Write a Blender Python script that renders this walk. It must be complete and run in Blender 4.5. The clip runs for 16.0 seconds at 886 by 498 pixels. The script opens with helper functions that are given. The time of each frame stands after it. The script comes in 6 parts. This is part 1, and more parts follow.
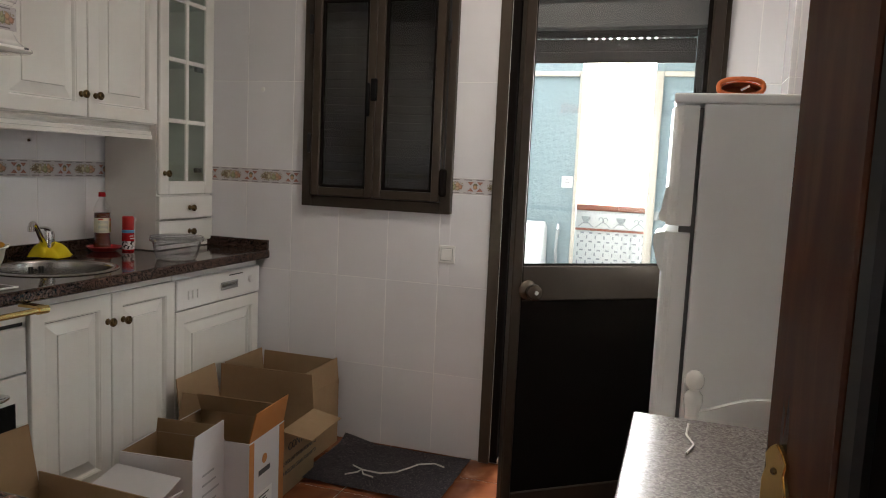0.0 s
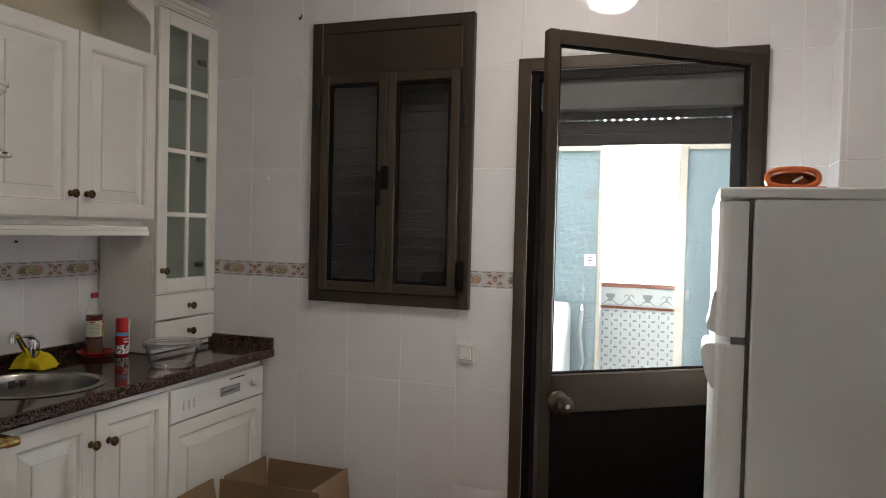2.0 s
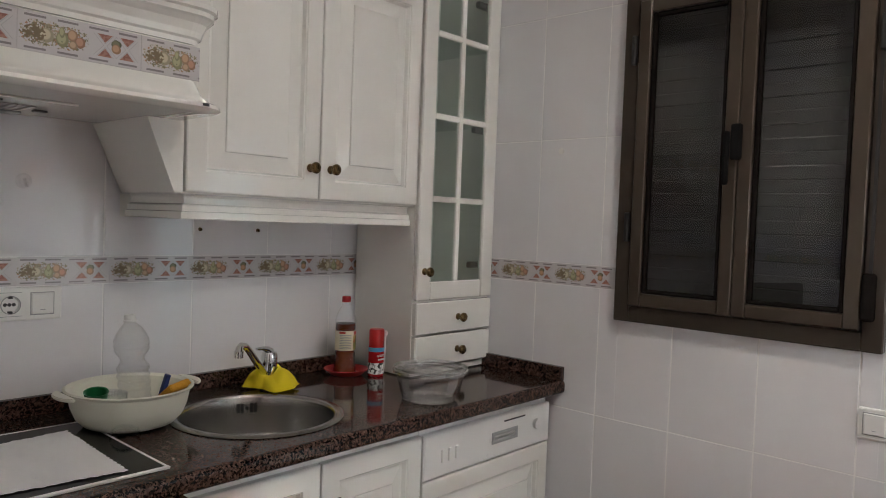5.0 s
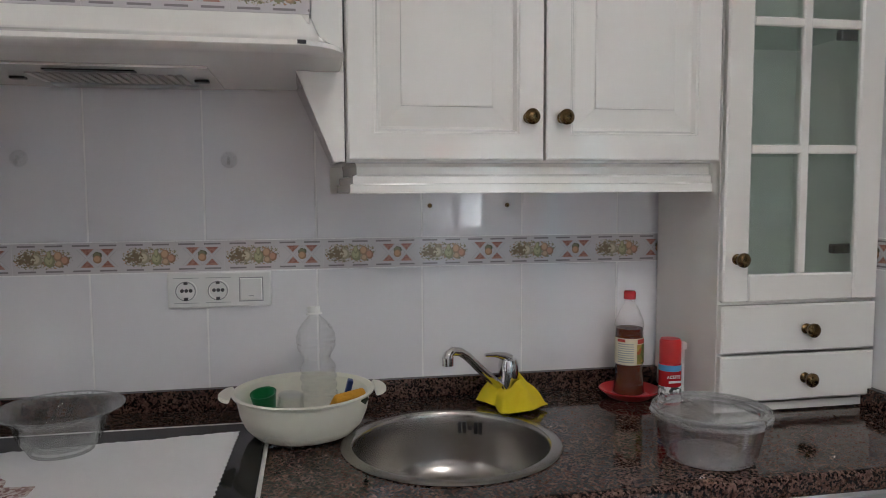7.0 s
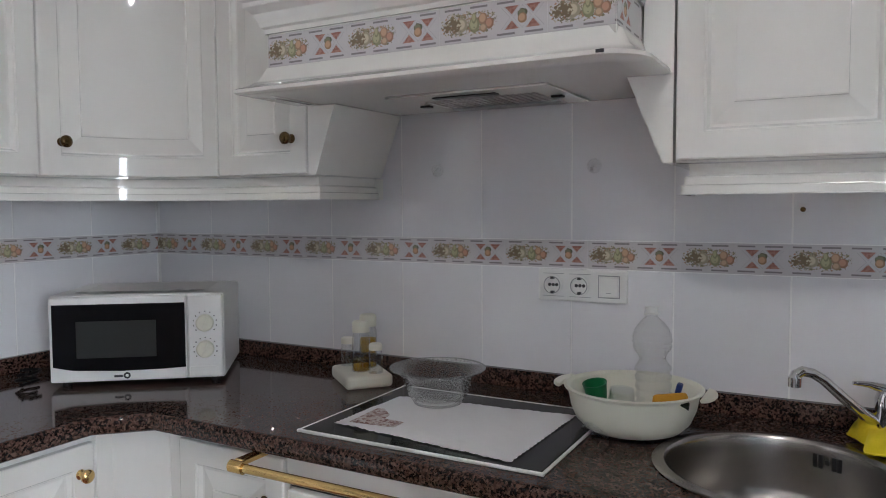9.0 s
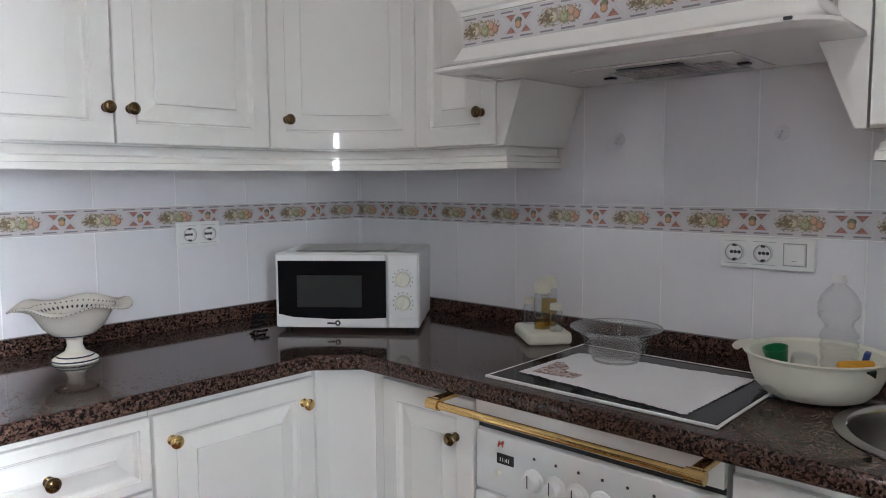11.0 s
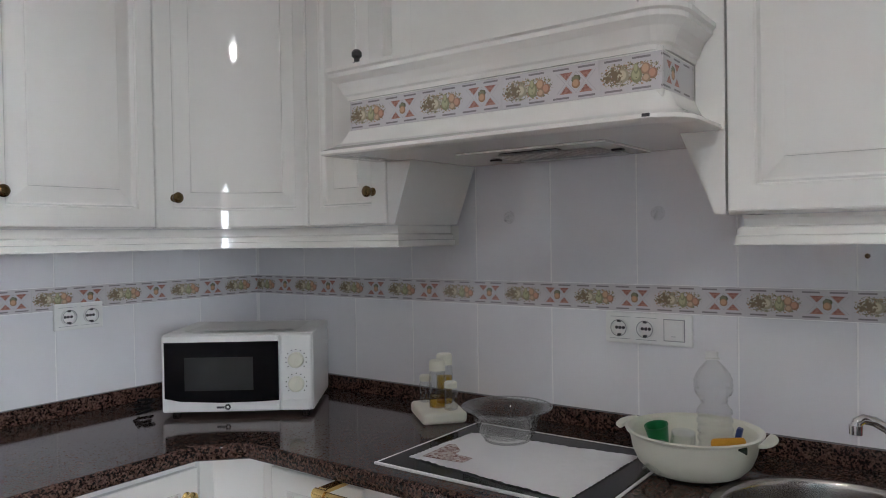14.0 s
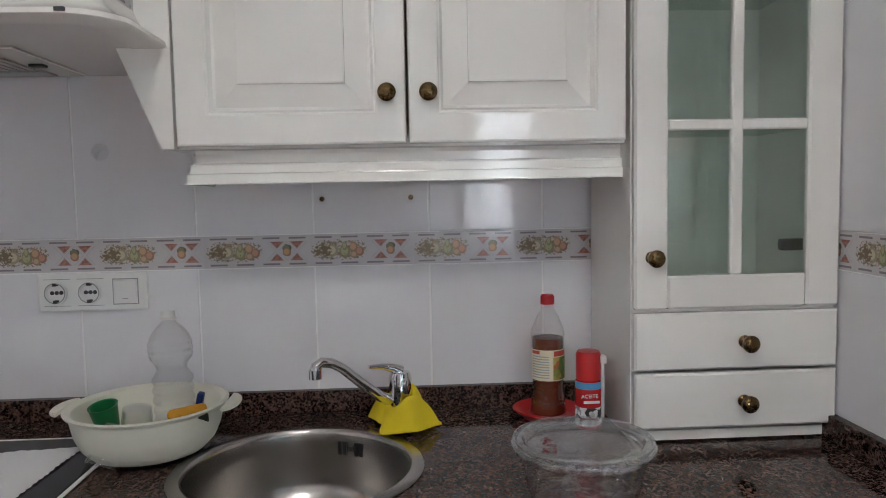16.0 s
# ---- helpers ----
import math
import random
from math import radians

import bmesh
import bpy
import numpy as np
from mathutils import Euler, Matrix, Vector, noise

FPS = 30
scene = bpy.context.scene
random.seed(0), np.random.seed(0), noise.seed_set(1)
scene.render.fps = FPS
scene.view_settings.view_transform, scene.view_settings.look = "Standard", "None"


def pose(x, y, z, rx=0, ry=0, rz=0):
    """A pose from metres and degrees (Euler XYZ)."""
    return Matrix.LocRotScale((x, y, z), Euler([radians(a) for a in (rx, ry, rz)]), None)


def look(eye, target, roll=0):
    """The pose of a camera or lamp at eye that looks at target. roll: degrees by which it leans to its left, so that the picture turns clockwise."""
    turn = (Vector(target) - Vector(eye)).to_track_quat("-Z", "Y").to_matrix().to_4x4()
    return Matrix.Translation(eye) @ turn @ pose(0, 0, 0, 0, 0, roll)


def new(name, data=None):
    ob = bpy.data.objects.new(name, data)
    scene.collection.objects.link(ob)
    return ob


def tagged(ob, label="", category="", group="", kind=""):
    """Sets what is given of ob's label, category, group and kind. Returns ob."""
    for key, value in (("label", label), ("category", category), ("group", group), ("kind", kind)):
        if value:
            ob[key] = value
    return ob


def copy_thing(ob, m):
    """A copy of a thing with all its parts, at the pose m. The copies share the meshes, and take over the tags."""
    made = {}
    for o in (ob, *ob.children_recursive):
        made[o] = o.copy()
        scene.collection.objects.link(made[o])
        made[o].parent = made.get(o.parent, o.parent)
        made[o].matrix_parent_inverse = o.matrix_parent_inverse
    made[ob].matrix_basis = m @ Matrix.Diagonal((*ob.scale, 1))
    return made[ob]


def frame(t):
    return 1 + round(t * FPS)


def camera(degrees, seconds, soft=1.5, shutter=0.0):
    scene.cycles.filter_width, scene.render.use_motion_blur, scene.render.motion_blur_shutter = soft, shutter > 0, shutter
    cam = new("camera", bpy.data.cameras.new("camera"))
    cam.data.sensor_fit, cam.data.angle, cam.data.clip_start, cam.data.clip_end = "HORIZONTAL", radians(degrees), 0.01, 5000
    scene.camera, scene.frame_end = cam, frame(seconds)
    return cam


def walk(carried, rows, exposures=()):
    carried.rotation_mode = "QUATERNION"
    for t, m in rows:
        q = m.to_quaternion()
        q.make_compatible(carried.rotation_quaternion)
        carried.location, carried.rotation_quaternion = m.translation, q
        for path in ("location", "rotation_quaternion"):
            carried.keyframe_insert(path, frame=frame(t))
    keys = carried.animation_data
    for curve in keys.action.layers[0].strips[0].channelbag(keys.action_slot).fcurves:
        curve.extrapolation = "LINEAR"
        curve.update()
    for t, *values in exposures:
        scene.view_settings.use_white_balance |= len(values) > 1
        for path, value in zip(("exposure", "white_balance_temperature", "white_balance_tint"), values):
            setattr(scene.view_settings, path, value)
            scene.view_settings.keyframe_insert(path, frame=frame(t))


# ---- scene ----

cam = camera(62.9, 16.0, soft=1.0)
PATH = [
    (0, (0.123, 0.033, 1.311), (-0.496, 1.922, 1.092), 2.6),
    (0.5, (0.066, 0.184, 1.349), (-0.471, 2.102, 1.169), 2.1),
    (1, (0.05, 0.214, 1.392), (-0.488, 2.136, 1.262), 1.9),
    (1.5, (0.048, 0.254, 1.426), (-0.528, 2.168, 1.346), 1.7),
    (2, (0.036, 0.276, 1.434), (-0.636, 2.159, 1.383), 1.4),
    (2.5, (0.023, 0.273, 1.439), (-0.708, 2.134, 1.385), 1.3),
    (3, (-0.016, 0.302, 1.429), (-0.802, 2.14, 1.383), 1.2),
    (3.5, (-0.066, 0.421, 1.413), (-0.998, 2.19, 1.368), 1.3),
    (4, (-0.158, 0.608, 1.431), (-1.258, 2.277, 1.377), 1.6),
    (4.2, (-0.225, 0.688, 1.419), (-1.372, 2.325, 1.36), 1.8),
    (6.3, (-0.659, 1.589, 1.39), (-2.39, 2.585, 1.284), 1.6),
    (6.5, (-0.665, 1.658, 1.394), (-2.46, 2.531, 1.275), 1.4),
    (7, (-0.669, 1.836, 1.387), (-2.629, 2.196, 1.228), -0.3),
    (7.5, (-0.684, 1.977, 1.395), (-2.677, 2.068, 1.251), -0.6),
    (8, (-0.734, 2.049, 1.389), (-2.711, 1.766, 1.285), -1.1),
    (8.5, (-0.695, 2.119, 1.374), (-2.551, 1.378, 1.301), -0.6),
    (9, (-0.641, 2.196, 1.36), (-2.392, 1.237, 1.246), -0.3),
    (9.5, (-0.579, 2.223, 1.355), (-2.253, 1.143, 1.175), -0.4),
    (10, (-0.538, 2.253, 1.349), (-2.121, 1.047, 1.152), -0.4),
    (10.2, (-0.525, 2.259, 1.348), (-2.069, 1.004, 1.144), -0.5),
    (12.3, (-0.511, 2.256, 1.362), (-1.937, 0.862, 1.215), -0.3),
    (12.5, (-0.517, 2.26, 1.372), (-1.945, 0.865, 1.248), -0.3),
    (13, (-0.528, 2.277, 1.396), (-2.005, 0.93, 1.331), -0.4),
    (13.5, (-0.548, 2.3, 1.41), (-2.101, 1.04, 1.379), -0.5),
    (14, (-0.575, 2.316, 1.407), (-2.187, 1.132, 1.376), -0.9),
    (14.5, (-0.614, 2.329, 1.398), (-2.34, 1.32, 1.354), -1.2),
    (15, (-0.647, 2.338, 1.376), (-2.52, 1.639, 1.319), -1.3),
    (15.5, (-0.735, 2.328, 1.369), (-2.708, 2.022, 1.254), -1.2),
    (16, (-0.811, 2.302, 1.36), (-2.803, 2.41, 1.206), -1.1),
]
EXPOSURES = [(0, 1.98, 6900, 10), (2.5, 1.86, 6750, 10), (4.2, 2.15, 6650, 10), (6.5, 2.5, 6250, 10), (8, 2.4, 6000, 10), (9.5, 2.5, 5950, 10), (12.5, 2.45, 6050, 10), (13.5, 2.42, 6000, 10), (15, 2.36, 5980, 10), (16, 2.56, 6080, 10)]
walk(cam, [(t, look(eye, target, roll)) for t, eye, target, roll in PATH], EXPOSURES)

# ---- world and light ----
world = bpy.data.worlds.new("sky")
scene.world = world
world.use_nodes = True
wn = world.node_tree
sky = wn.nodes.new("ShaderNodeTexSky")
sky.sky_type = "NISHITA"
sky.sun_disc = False
sky.sun_elevation, sky.sun_rotation = radians(50), radians(80)
wn.links.new(sky.outputs[0], wn.nodes["Background"].inputs[0])
wn.nodes["Background"].inputs[1].default_value = 0.10
sun = new("sun", bpy.data.lights.new("sun", "SUN"))
sun.data.energy, sun.data.angle, sun.data.color = 2.0, radians(0.6), (1.0, 0.95, 0.87)
sun.matrix_world = look((8.0, 5.8, 9.6), (0.0, 4.4, 0))
# daylight standing in the outer opening of the patio
day = new("daylight_opening", bpy.data.lights.new("daylight_opening", "AREA"))
day.data.shape, day.data.size, day.data.size_y, day.data.energy, day.data.color = "RECTANGLE", 0.48, 1.30, 45.0, (0.95, 0.97, 1.0)
day.data.spread = radians(130)
day.matrix_world = pose(-0.357, 5.29, 1.76, -90, 0, 0)
# unseen roof light, added to brighten the patio walls
top = new("daylight_roof_opening", bpy.data.lights.new("daylight_roof_opening", "AREA"))
top.data.shape, top.data.size, top.data.size_y, top.data.energy, top.data.color = "RECTANGLE", 0.76, 1.20, 9.0, (0.95, 0.97, 1.0)
top.matrix_world = pose(-1.05, 4.15, 2.74)
# unseen side light, added to reach the kitchen corner and make its glints
side = new("daylight_side_opening", bpy.data.lights.new("daylight_side_opening", "AREA"))
side.data.shape, side.data.size, side.data.size_y, side.data.energy, side.data.color = "RECTANGLE", 0.68, 1.30, 8.0, (0.95, 0.97, 1.0)
side.data.spread = radians(130)
side.matrix_world = pose(0.80, 5.23, 1.70, -90, 0, 0)
LAMP = 13.0

# ---- materials ----
def mat(name, color, rough=0.5, metal=0.0, vary=0.06, scale=6.0, bump=0.0, bscale=60.0, coat=0.0, spec=0.5, random=0.0):
    m = bpy.data.materials.new(name)
    m.use_nodes = True
    nt = m.node_tree
    b = nt.nodes["Principled BSDF"]
    b.inputs["Roughness"].default_value = rough
    b.inputs["Metallic"].default_value = metal
    b.inputs["Coat Weight"].default_value = coat
    b.inputs["Coat Roughness"].default_value = 0.06
    b.inputs["Specular IOR Level"].default_value = spec
    tc = nt.nodes.new("ShaderNodeTexCoord")
    n1 = nt.nodes.new("ShaderNodeTexNoise")
    n1.inputs["Scale"].default_value = scale
    n1.inputs["Detail"].default_value = 6
    nt.links.new(tc.outputs["Object"], n1.inputs["Vector"])
    mix = nt.nodes.new("ShaderNodeMix")
    mix.data_type = "RGBA"
    mix.inputs[6].default_value = (*[c * (1 - vary) for c in color], 1)
    mix.inputs[7].default_value = (*[min(1, c * (1 + vary)) for c in color], 1)
    nt.links.new(n1.outputs[0], mix.inputs[0])
    out = mix.outputs[2]
    if random:
        oi = nt.nodes.new("ShaderNodeObjectInfo")
        hsv = nt.nodes.new("ShaderNodeHueSaturation")
        mr = nt.nodes.new("ShaderNodeMapRange")
        mr.inputs[3].default_value, mr.inputs[4].default_value = 1 - random, 1 + random
        nt.links.new(oi.outputs["Random"], mr.inputs[0])
        nt.links.new(mr.outputs[0], hsv.inputs["Value"])
        nt.links.new(out, hsv.inputs["Color"])
        out = hsv.outputs[0]
    nt.links.new(out, b.inputs["Base Color"])
    mr2 = nt.nodes.new("ShaderNodeMapRange")
    mr2.inputs[3].default_value, mr2.inputs[4].default_value = max(0.02, rough * 0.8), min(1, rough * 1.25)
    n3 = nt.nodes.new("ShaderNodeTexNoise")
    n3.inputs["Scale"].default_value = scale * 3
    nt.links.new(tc.outputs["Object"], n3.inputs["Vector"])
    nt.links.new(n3.outputs[0], mr2.inputs[0])
    nt.links.new(mr2.outputs[0], b.inputs["Roughness"])
    if bump:
        n2 = nt.nodes.new("ShaderNodeTexNoise")
        n2.inputs["Scale"].default_value = bscale
        n2.inputs["Detail"].default_value = 4
        nt.links.new(tc.outputs["Object"], n2.inputs["Vector"])
        bp = nt.nodes.new("ShaderNodeBump")
        bp.inputs["Strength"].default_value = bump
        bp.inputs["Distance"].default_value = 0.01
        nt.links.new(n2.outputs[0], bp.inputs["Height"])
        nt.links.new(bp.outputs[0], b.inputs["Normal"])
    return m


def ramp_mat(name, stops, scale, rough, kind="VORONOI", bump=0.0, distort=0.0, metal=0.0, detail=8, stretch=(1, 1, 1)):
    m = mat(name, (0.5, 0.5, 0.5), rough, metal)
    nt = m.node_tree
    b = nt.nodes["Principled BSDF"]
    tc = nt.nodes.new("ShaderNodeTexCoord")
    if kind == "VORONOI":
        tx = nt.nodes.new("ShaderNodeTexVoronoi")
        tx.inputs["Scale"].default_value = scale
        src = nt.nodes.new("ShaderNodeSeparateColor")
        wob = nt.nodes.new("ShaderNodeTexNoise")
        wob.inputs["Scale"].default_value = scale * 1.5
        add = nt.nodes.new("ShaderNodeVectorMath")
        add.operation = "MULTIPLY_ADD"
        add.inputs[1].default_value = (0.008, 0.008, 0.008)
        nt.links.new(tc.outputs["Object"], wob.inputs["Vector"])
        nt.links.new(wob.outputs[1], add.inputs[0])
        nt.links.new(tc.outputs["Object"], add.inputs[2])
        nt.links.new(add.outputs[0], tx.inputs["Vector"])
        nt.links.new(tx.outputs["Color"], src.inputs[0])
        val = src.outputs[0]
    else:
        tx = nt.nodes.new("ShaderNodeTexNoise")
        tx.inputs["Scale"].default_value = scale
        tx.inputs["Detail"].default_value = detail
        tx.inputs["Distortion"].default_value = distort
        mp = nt.nodes.new("ShaderNodeMapping")
        mp.inputs["Scale"].default_value = stretch
        nt.links.new(tc.outputs["Object"], mp.inputs["Vector"])
        nt.links.new(mp.outputs[0], tx.inputs["Vector"])
        val = tx.outputs[0]
    cr = nt.nodes.new("ShaderNodeValToRGB")
    while len(cr.color_ramp.elements) < len(stops):
        cr.color_ramp.elements.new(0.5)
    for e, (p, c) in zip(cr.color_ramp.elements, stops):
        e.position, e.color = p, (*c, 1)
    nt.links.new(val, cr.inputs[0])
    nt.links.new(cr.outputs[0], b.inputs["Base Color"])
    if bump:
        bp = nt.nodes.new("ShaderNodeBump")
        bp.inputs["Strength"].default_value = bump
        bp.inputs["Distance"].default_value = 0.01
        nt.links.new(val, bp.inputs["Height"])
        nt.links.new(bp.outputs[0], b.inputs["Normal"])
    return m


def glass_mat(name, tint, rough=0.0, ior=1.45):
    m = bpy.data.materials.new(name)
    m.use_nodes = True
    b = m.node_tree.nodes["Principled BSDF"]
    b.inputs["Base Color"].default_value = (*tint, 1)
    b.inputs["Transmission Weight"].default_value = 1
    b.inputs["Roughness"].default_value = rough
    b.inputs["IOR"].default_value = ior
    return m


def thin_mat(name, tint, gloss=0.12, rough=0.05, haze=0.05, wavy=0.0, wscale=60.0):
    """Thin clear plastic or glass wall: lets the light through and shines at its edges."""
    m = bpy.data.materials.new(name)
    m.use_nodes = True
    nt = m.node_tree
    nt.nodes.remove(nt.nodes["Principled BSDF"])
    tr = nt.nodes.new("ShaderNodeBsdfTransparent")
    tr.inputs[0].default_value = (*tint, 1)
    gl = nt.nodes.new("ShaderNodeBsdfGlossy")
    gl.inputs["Roughness"].default_value = rough
    lw = nt.nodes.new("ShaderNodeLayerWeight")
    lw.inputs[0].default_value = 0.5
    pw = nt.nodes.new("ShaderNodeMath")
    pw.operation = "POWER"
    pw.inputs[1].default_value = 2.2
    nt.links.new(lw.outputs["Facing"], pw.inputs[0])
    mr = nt.nodes.new("ShaderNodeMapRange")
    mr.inputs[3].default_value, mr.inputs[4].default_value = 0.06 * gloss, 0.70 * gloss
    mx = nt.nodes.new("ShaderNodeMixShader")
    nt.links.new(pw.outputs[0], mr.inputs[0])
    nt.links.new(mr.outputs[0], mx.inputs[0])
    nt.links.new(tr.outputs[0], mx.inputs[1])
    nt.links.new(gl.outputs[0], mx.inputs[2])
    if wavy:
        tc = nt.nodes.new("ShaderNodeTexCoord")
        nz = nt.nodes.new("ShaderNodeTexNoise")
        nz.inputs["Scale"].default_value = wscale
        bp = nt.nodes.new("ShaderNodeBump")
        bp.inputs["Strength"].default_value = wavy
        bp.inputs["Distance"].default_value = 0.01
        nt.links.new(tc.outputs["Object"], nz.inputs["Vector"])
        nt.links.new(nz.outputs[0], bp.inputs["Height"])
        nt.links.new(bp.outputs[0], gl.inputs["Normal"])
    df = nt.nodes.new("ShaderNodeBsdfDiffuse")
    df.inputs[0].default_value = (0.8, 0.82, 0.82, 1)
    m2 = nt.nodes.new("ShaderNodeMixShader")
    m2.inputs[0].default_value = haze
    nt.links.new(mx.outputs[0], m2.inputs[1])
    nt.links.new(df.outputs[0], m2.inputs[2])
    nt.links.new(m2.outputs[0], nt.nodes["Material Output"].inputs[0])
    return m


def glow_mat(name, color, strength):
    m = bpy.data.materials.new(name)
    m.use_nodes = True
    b = m.node_tree.nodes["Principled BSDF"]
    b.inputs["Base Color"].default_value = (0.8, 0.8, 0.78, 1)
    b.inputs["Emission Color"].default_value = (*color, 1)
    b.inputs["Emission Strength"].default_value = strength
    return m


def border_mat():
    """Glazed frieze tile: a fruit garland beside a lattice of crosses, dashes along both edges."""
    m = mat("frieze_tile", (0.66, 0.625, 0.635), 0.12, vary=0.03)
    nt = m.node_tree
    b = nt.nodes["Principled BSDF"]
    uv = nt.nodes.new("ShaderNodeUVMap")
    sep = nt.nodes.new("ShaderNodeSeparateXYZ")
    nt.links.new(uv.outputs[0], sep.inputs[0])
    U, V = sep.outputs[0], sep.outputs[1]

    def op(kind, a, c, k=None):
        n = nt.nodes.new("ShaderNodeMath")
        n.operation = kind
        for i, v in enumerate((a, c, k)):
            if v is None:
                continue
            if isinstance(v, (int, float)):
                n.inputs[i].default_value = v
            else:
                nt.links.new(v, n.inputs[i])
        return n.outputs[0]

    even = nt.nodes.new("ShaderNodeVectorMath")
    even.operation = "MULTIPLY"
    even.inputs[1].default_value = (3.26, 1, 1)
    nt.links.new(uv.outputs[0], even.inputs[0])
    nz = nt.nodes.new("ShaderNodeTexNoise")
    nz.inputs["Scale"].default_value = 11
    nz.inputs["Detail"].default_value = 4
    nt.links.new(even.outputs[0], nz.inputs["Vector"])
    wob = op("MULTIPLY", op("SUBTRACT", nz.outputs[0], 0.5), 0.7)
    color = [b.inputs["Base Color"].links[0].from_socket]

    def lay(mask, rgb):
        x = nt.nodes.new("ShaderNodeMix")
        x.data_type = "RGBA"
        nt.links.new(mask, x.inputs[0])
        nt.links.new(color[0], x.inputs[6])
        x.inputs[7].default_value = (*rgb, 1)
        color[0] = x.outputs[2]

    def oval(u, v, ru, rv, rgb, rag=1.0):
        du = op("DIVIDE", op("SUBTRACT", U, u), ru)
        dv = op("DIVIDE", op("SUBTRACT", V, v), rv)
        r = op("ADD", op("MULTIPLY", du, du), op("MULTIPLY", dv, dv))
        inside_it = op("LESS_THAN", op("ADD", r, op("MULTIPLY", wob, 1.3 * rag)), 1.0)
        lay(inside_it, [v * 0.62 for v in rgb])
        du2 = op("DIVIDE", op("SUBTRACT", U, u - 0.12 * ru), ru * 0.78)
        dv2 = op("DIVIDE", op("SUBTRACT", V, v + 0.12 * rv), rv * 0.78)
        core = op("SUBTRACT", 1.0, op("ADD", op("MULTIPLY", du2, du2), op("MULTIPLY", dv2, dv2)))
        soft = nt.nodes.new("ShaderNodeMath")
        soft.operation, soft.use_clamp = "MULTIPLY", True
        nt.links.new(core, soft.inputs[0])
        soft.inputs[1].default_value = 2.5
        lay(op("MULTIPLY", inside_it, soft.outputs[0]), rgb)

    # lattice of crosses over the half from 0.56 to 1.0
    a = op("ABSOLUTE", op("DIVIDE", op("SUBTRACT", U, 0.78), 0.19), 0)
    c = op("ABSOLUTE", op("DIVIDE", op("SUBTRACT", V, 0.5), 0.30), 0)
    inside = op("MULTIPLY", op("LESS_THAN", c, 1.0), op("LESS_THAN", a, 1.0))
    for side in (0.685, 0.875):
        e = op("ABSOLUTE", op("DIVIDE", op("SUBTRACT", U, side), 0.085), 0)
        tri = op("MULTIPLY", inside, op("LESS_THAN", e, op("SUBTRACT", c, 0.26)))
        lay(tri, (0.47, 0.20, 0.14))
        lay(op("MULTIPLY", tri, op("GREATER_THAN", nz.outputs[0], 0.52)), (0.36, 0.12, 0.085))
        for k in (0.16, -0.16):
            x = op("LESS_THAN", op("ABSOLUTE", op("SUBTRACT", e, op("SUBTRACT", c, k)), 0), 0.035)
            lay(op("MULTIPLY", inside, x), (0.50, 0.47, 0.48))
    oval(0.78, 0.58, 0.045, 0.13, (0.26, 0.25, 0.14), 1.8)
    oval(0.78, 0.46, 0.040, 0.135, (0.62, 0.33, 0.15), 0.5)
    # garland: scattered leaves first, then the fruit
    lf = nt.nodes.new("ShaderNodeTexVoronoi")
    lf.inputs["Scale"].default_value = 9
    nt.links.new(even.outputs[0], lf.inputs["Vector"])
    lr = nt.nodes.new("ShaderNodeSeparateColor")
    nt.links.new(lf.outputs["Color"], lr.inputs[0])

    def leaves(u, v, ru, rv, rgb, keep, size):
        du = op("DIVIDE", op("SUBTRACT", U, u), ru)
        dv = op("DIVIDE", op("SUBTRACT", V, v), rv)
        r = op("LESS_THAN", op("ADD", op("MULTIPLY", du, du), op("MULTIPLY", dv, dv)), 1.0)
        k = op("MULTIPLY", op("LESS_THAN", lf.outputs[0], size), op("GREATER_THAN", lr.outputs[keep], 0.35))
        lay(op("MULTIPLY", r, k), rgb)

    cells = nt.nodes.new("ShaderNodeTexVoronoi")
    cells.inputs["Scale"].default_value = 24
    nt.links.new(even.outputs[0], cells.inputs["Vector"])
    cs = nt.nodes.new("ShaderNodeSeparateColor")
    nt.links.new(cells.outputs["Color"], cs.inputs[0])
    cr = nt.nodes.new("ShaderNodeValToRGB")
    cr.color_ramp.interpolation = "CONSTANT"
    hues = [(0.0, (0.24, 0.22, 0.13)), (0.2, (0.42, 0.36, 0.22)), (0.42, (0.30, 0.23, 0.12)), (0.6, (0.60, 0.52, 0.40)), (0.8, (0.46, 0.24, 0.13))]
    while len(cr.color_ramp.elements) < len(hues):
        cr.color_ramp.elements.new(0.5)
    for e, (p, c) in zip(cr.color_ramp.elements, hues):
        e.position, e.color = p, (*c, 1)
    nt.links.new(cs.outputs[1], cr.inputs[0])
    du = op("ABSOLUTE", op("DIVIDE", op("SUBTRACT", U, 0.28), 0.25), 0)
    dv = op("ABSOLUTE", op("DIVIDE", op("SUBTRACT", V, 0.50), 0.30), 0)
    r = op("ADD", op("POWER", du, 4.0), op("POWER", dv, 2.5))
    rag = op("MULTIPLY", op("SUBTRACT", cs.outputs[0], 0.45), 1.5)
    x = nt.nodes.new("ShaderNodeMix")
    x.data_type = "RGBA"
    nt.links.new(op("LESS_THAN", op("ADD", r, op("ADD", rag, wob)), 0.85), x.inputs[0])
    nt.links.new(color[0], x.inputs[6])
    nt.links.new(cr.outputs[0], x.inputs[7])
    color[0] = x.outputs[2]
    oval(0.215, 0.47, 0.058, 0.19, (0.66, 0.57, 0.36), 0.9)
    oval(0.338, 0.44, 0.050, 0.20, (0.50, 0.48, 0.24), 0.25)
    oval(0.335, 0.62, 0.022, 0.14, (0.50, 0.48, 0.24), 0.25)
    oval(0.420, 0.58, 0.042, 0.16, (0.64, 0.36, 0.18), 0.35)
    oval(0.480, 0.44, 0.040, 0.15, (0.60, 0.28, 0.15), 0.35)
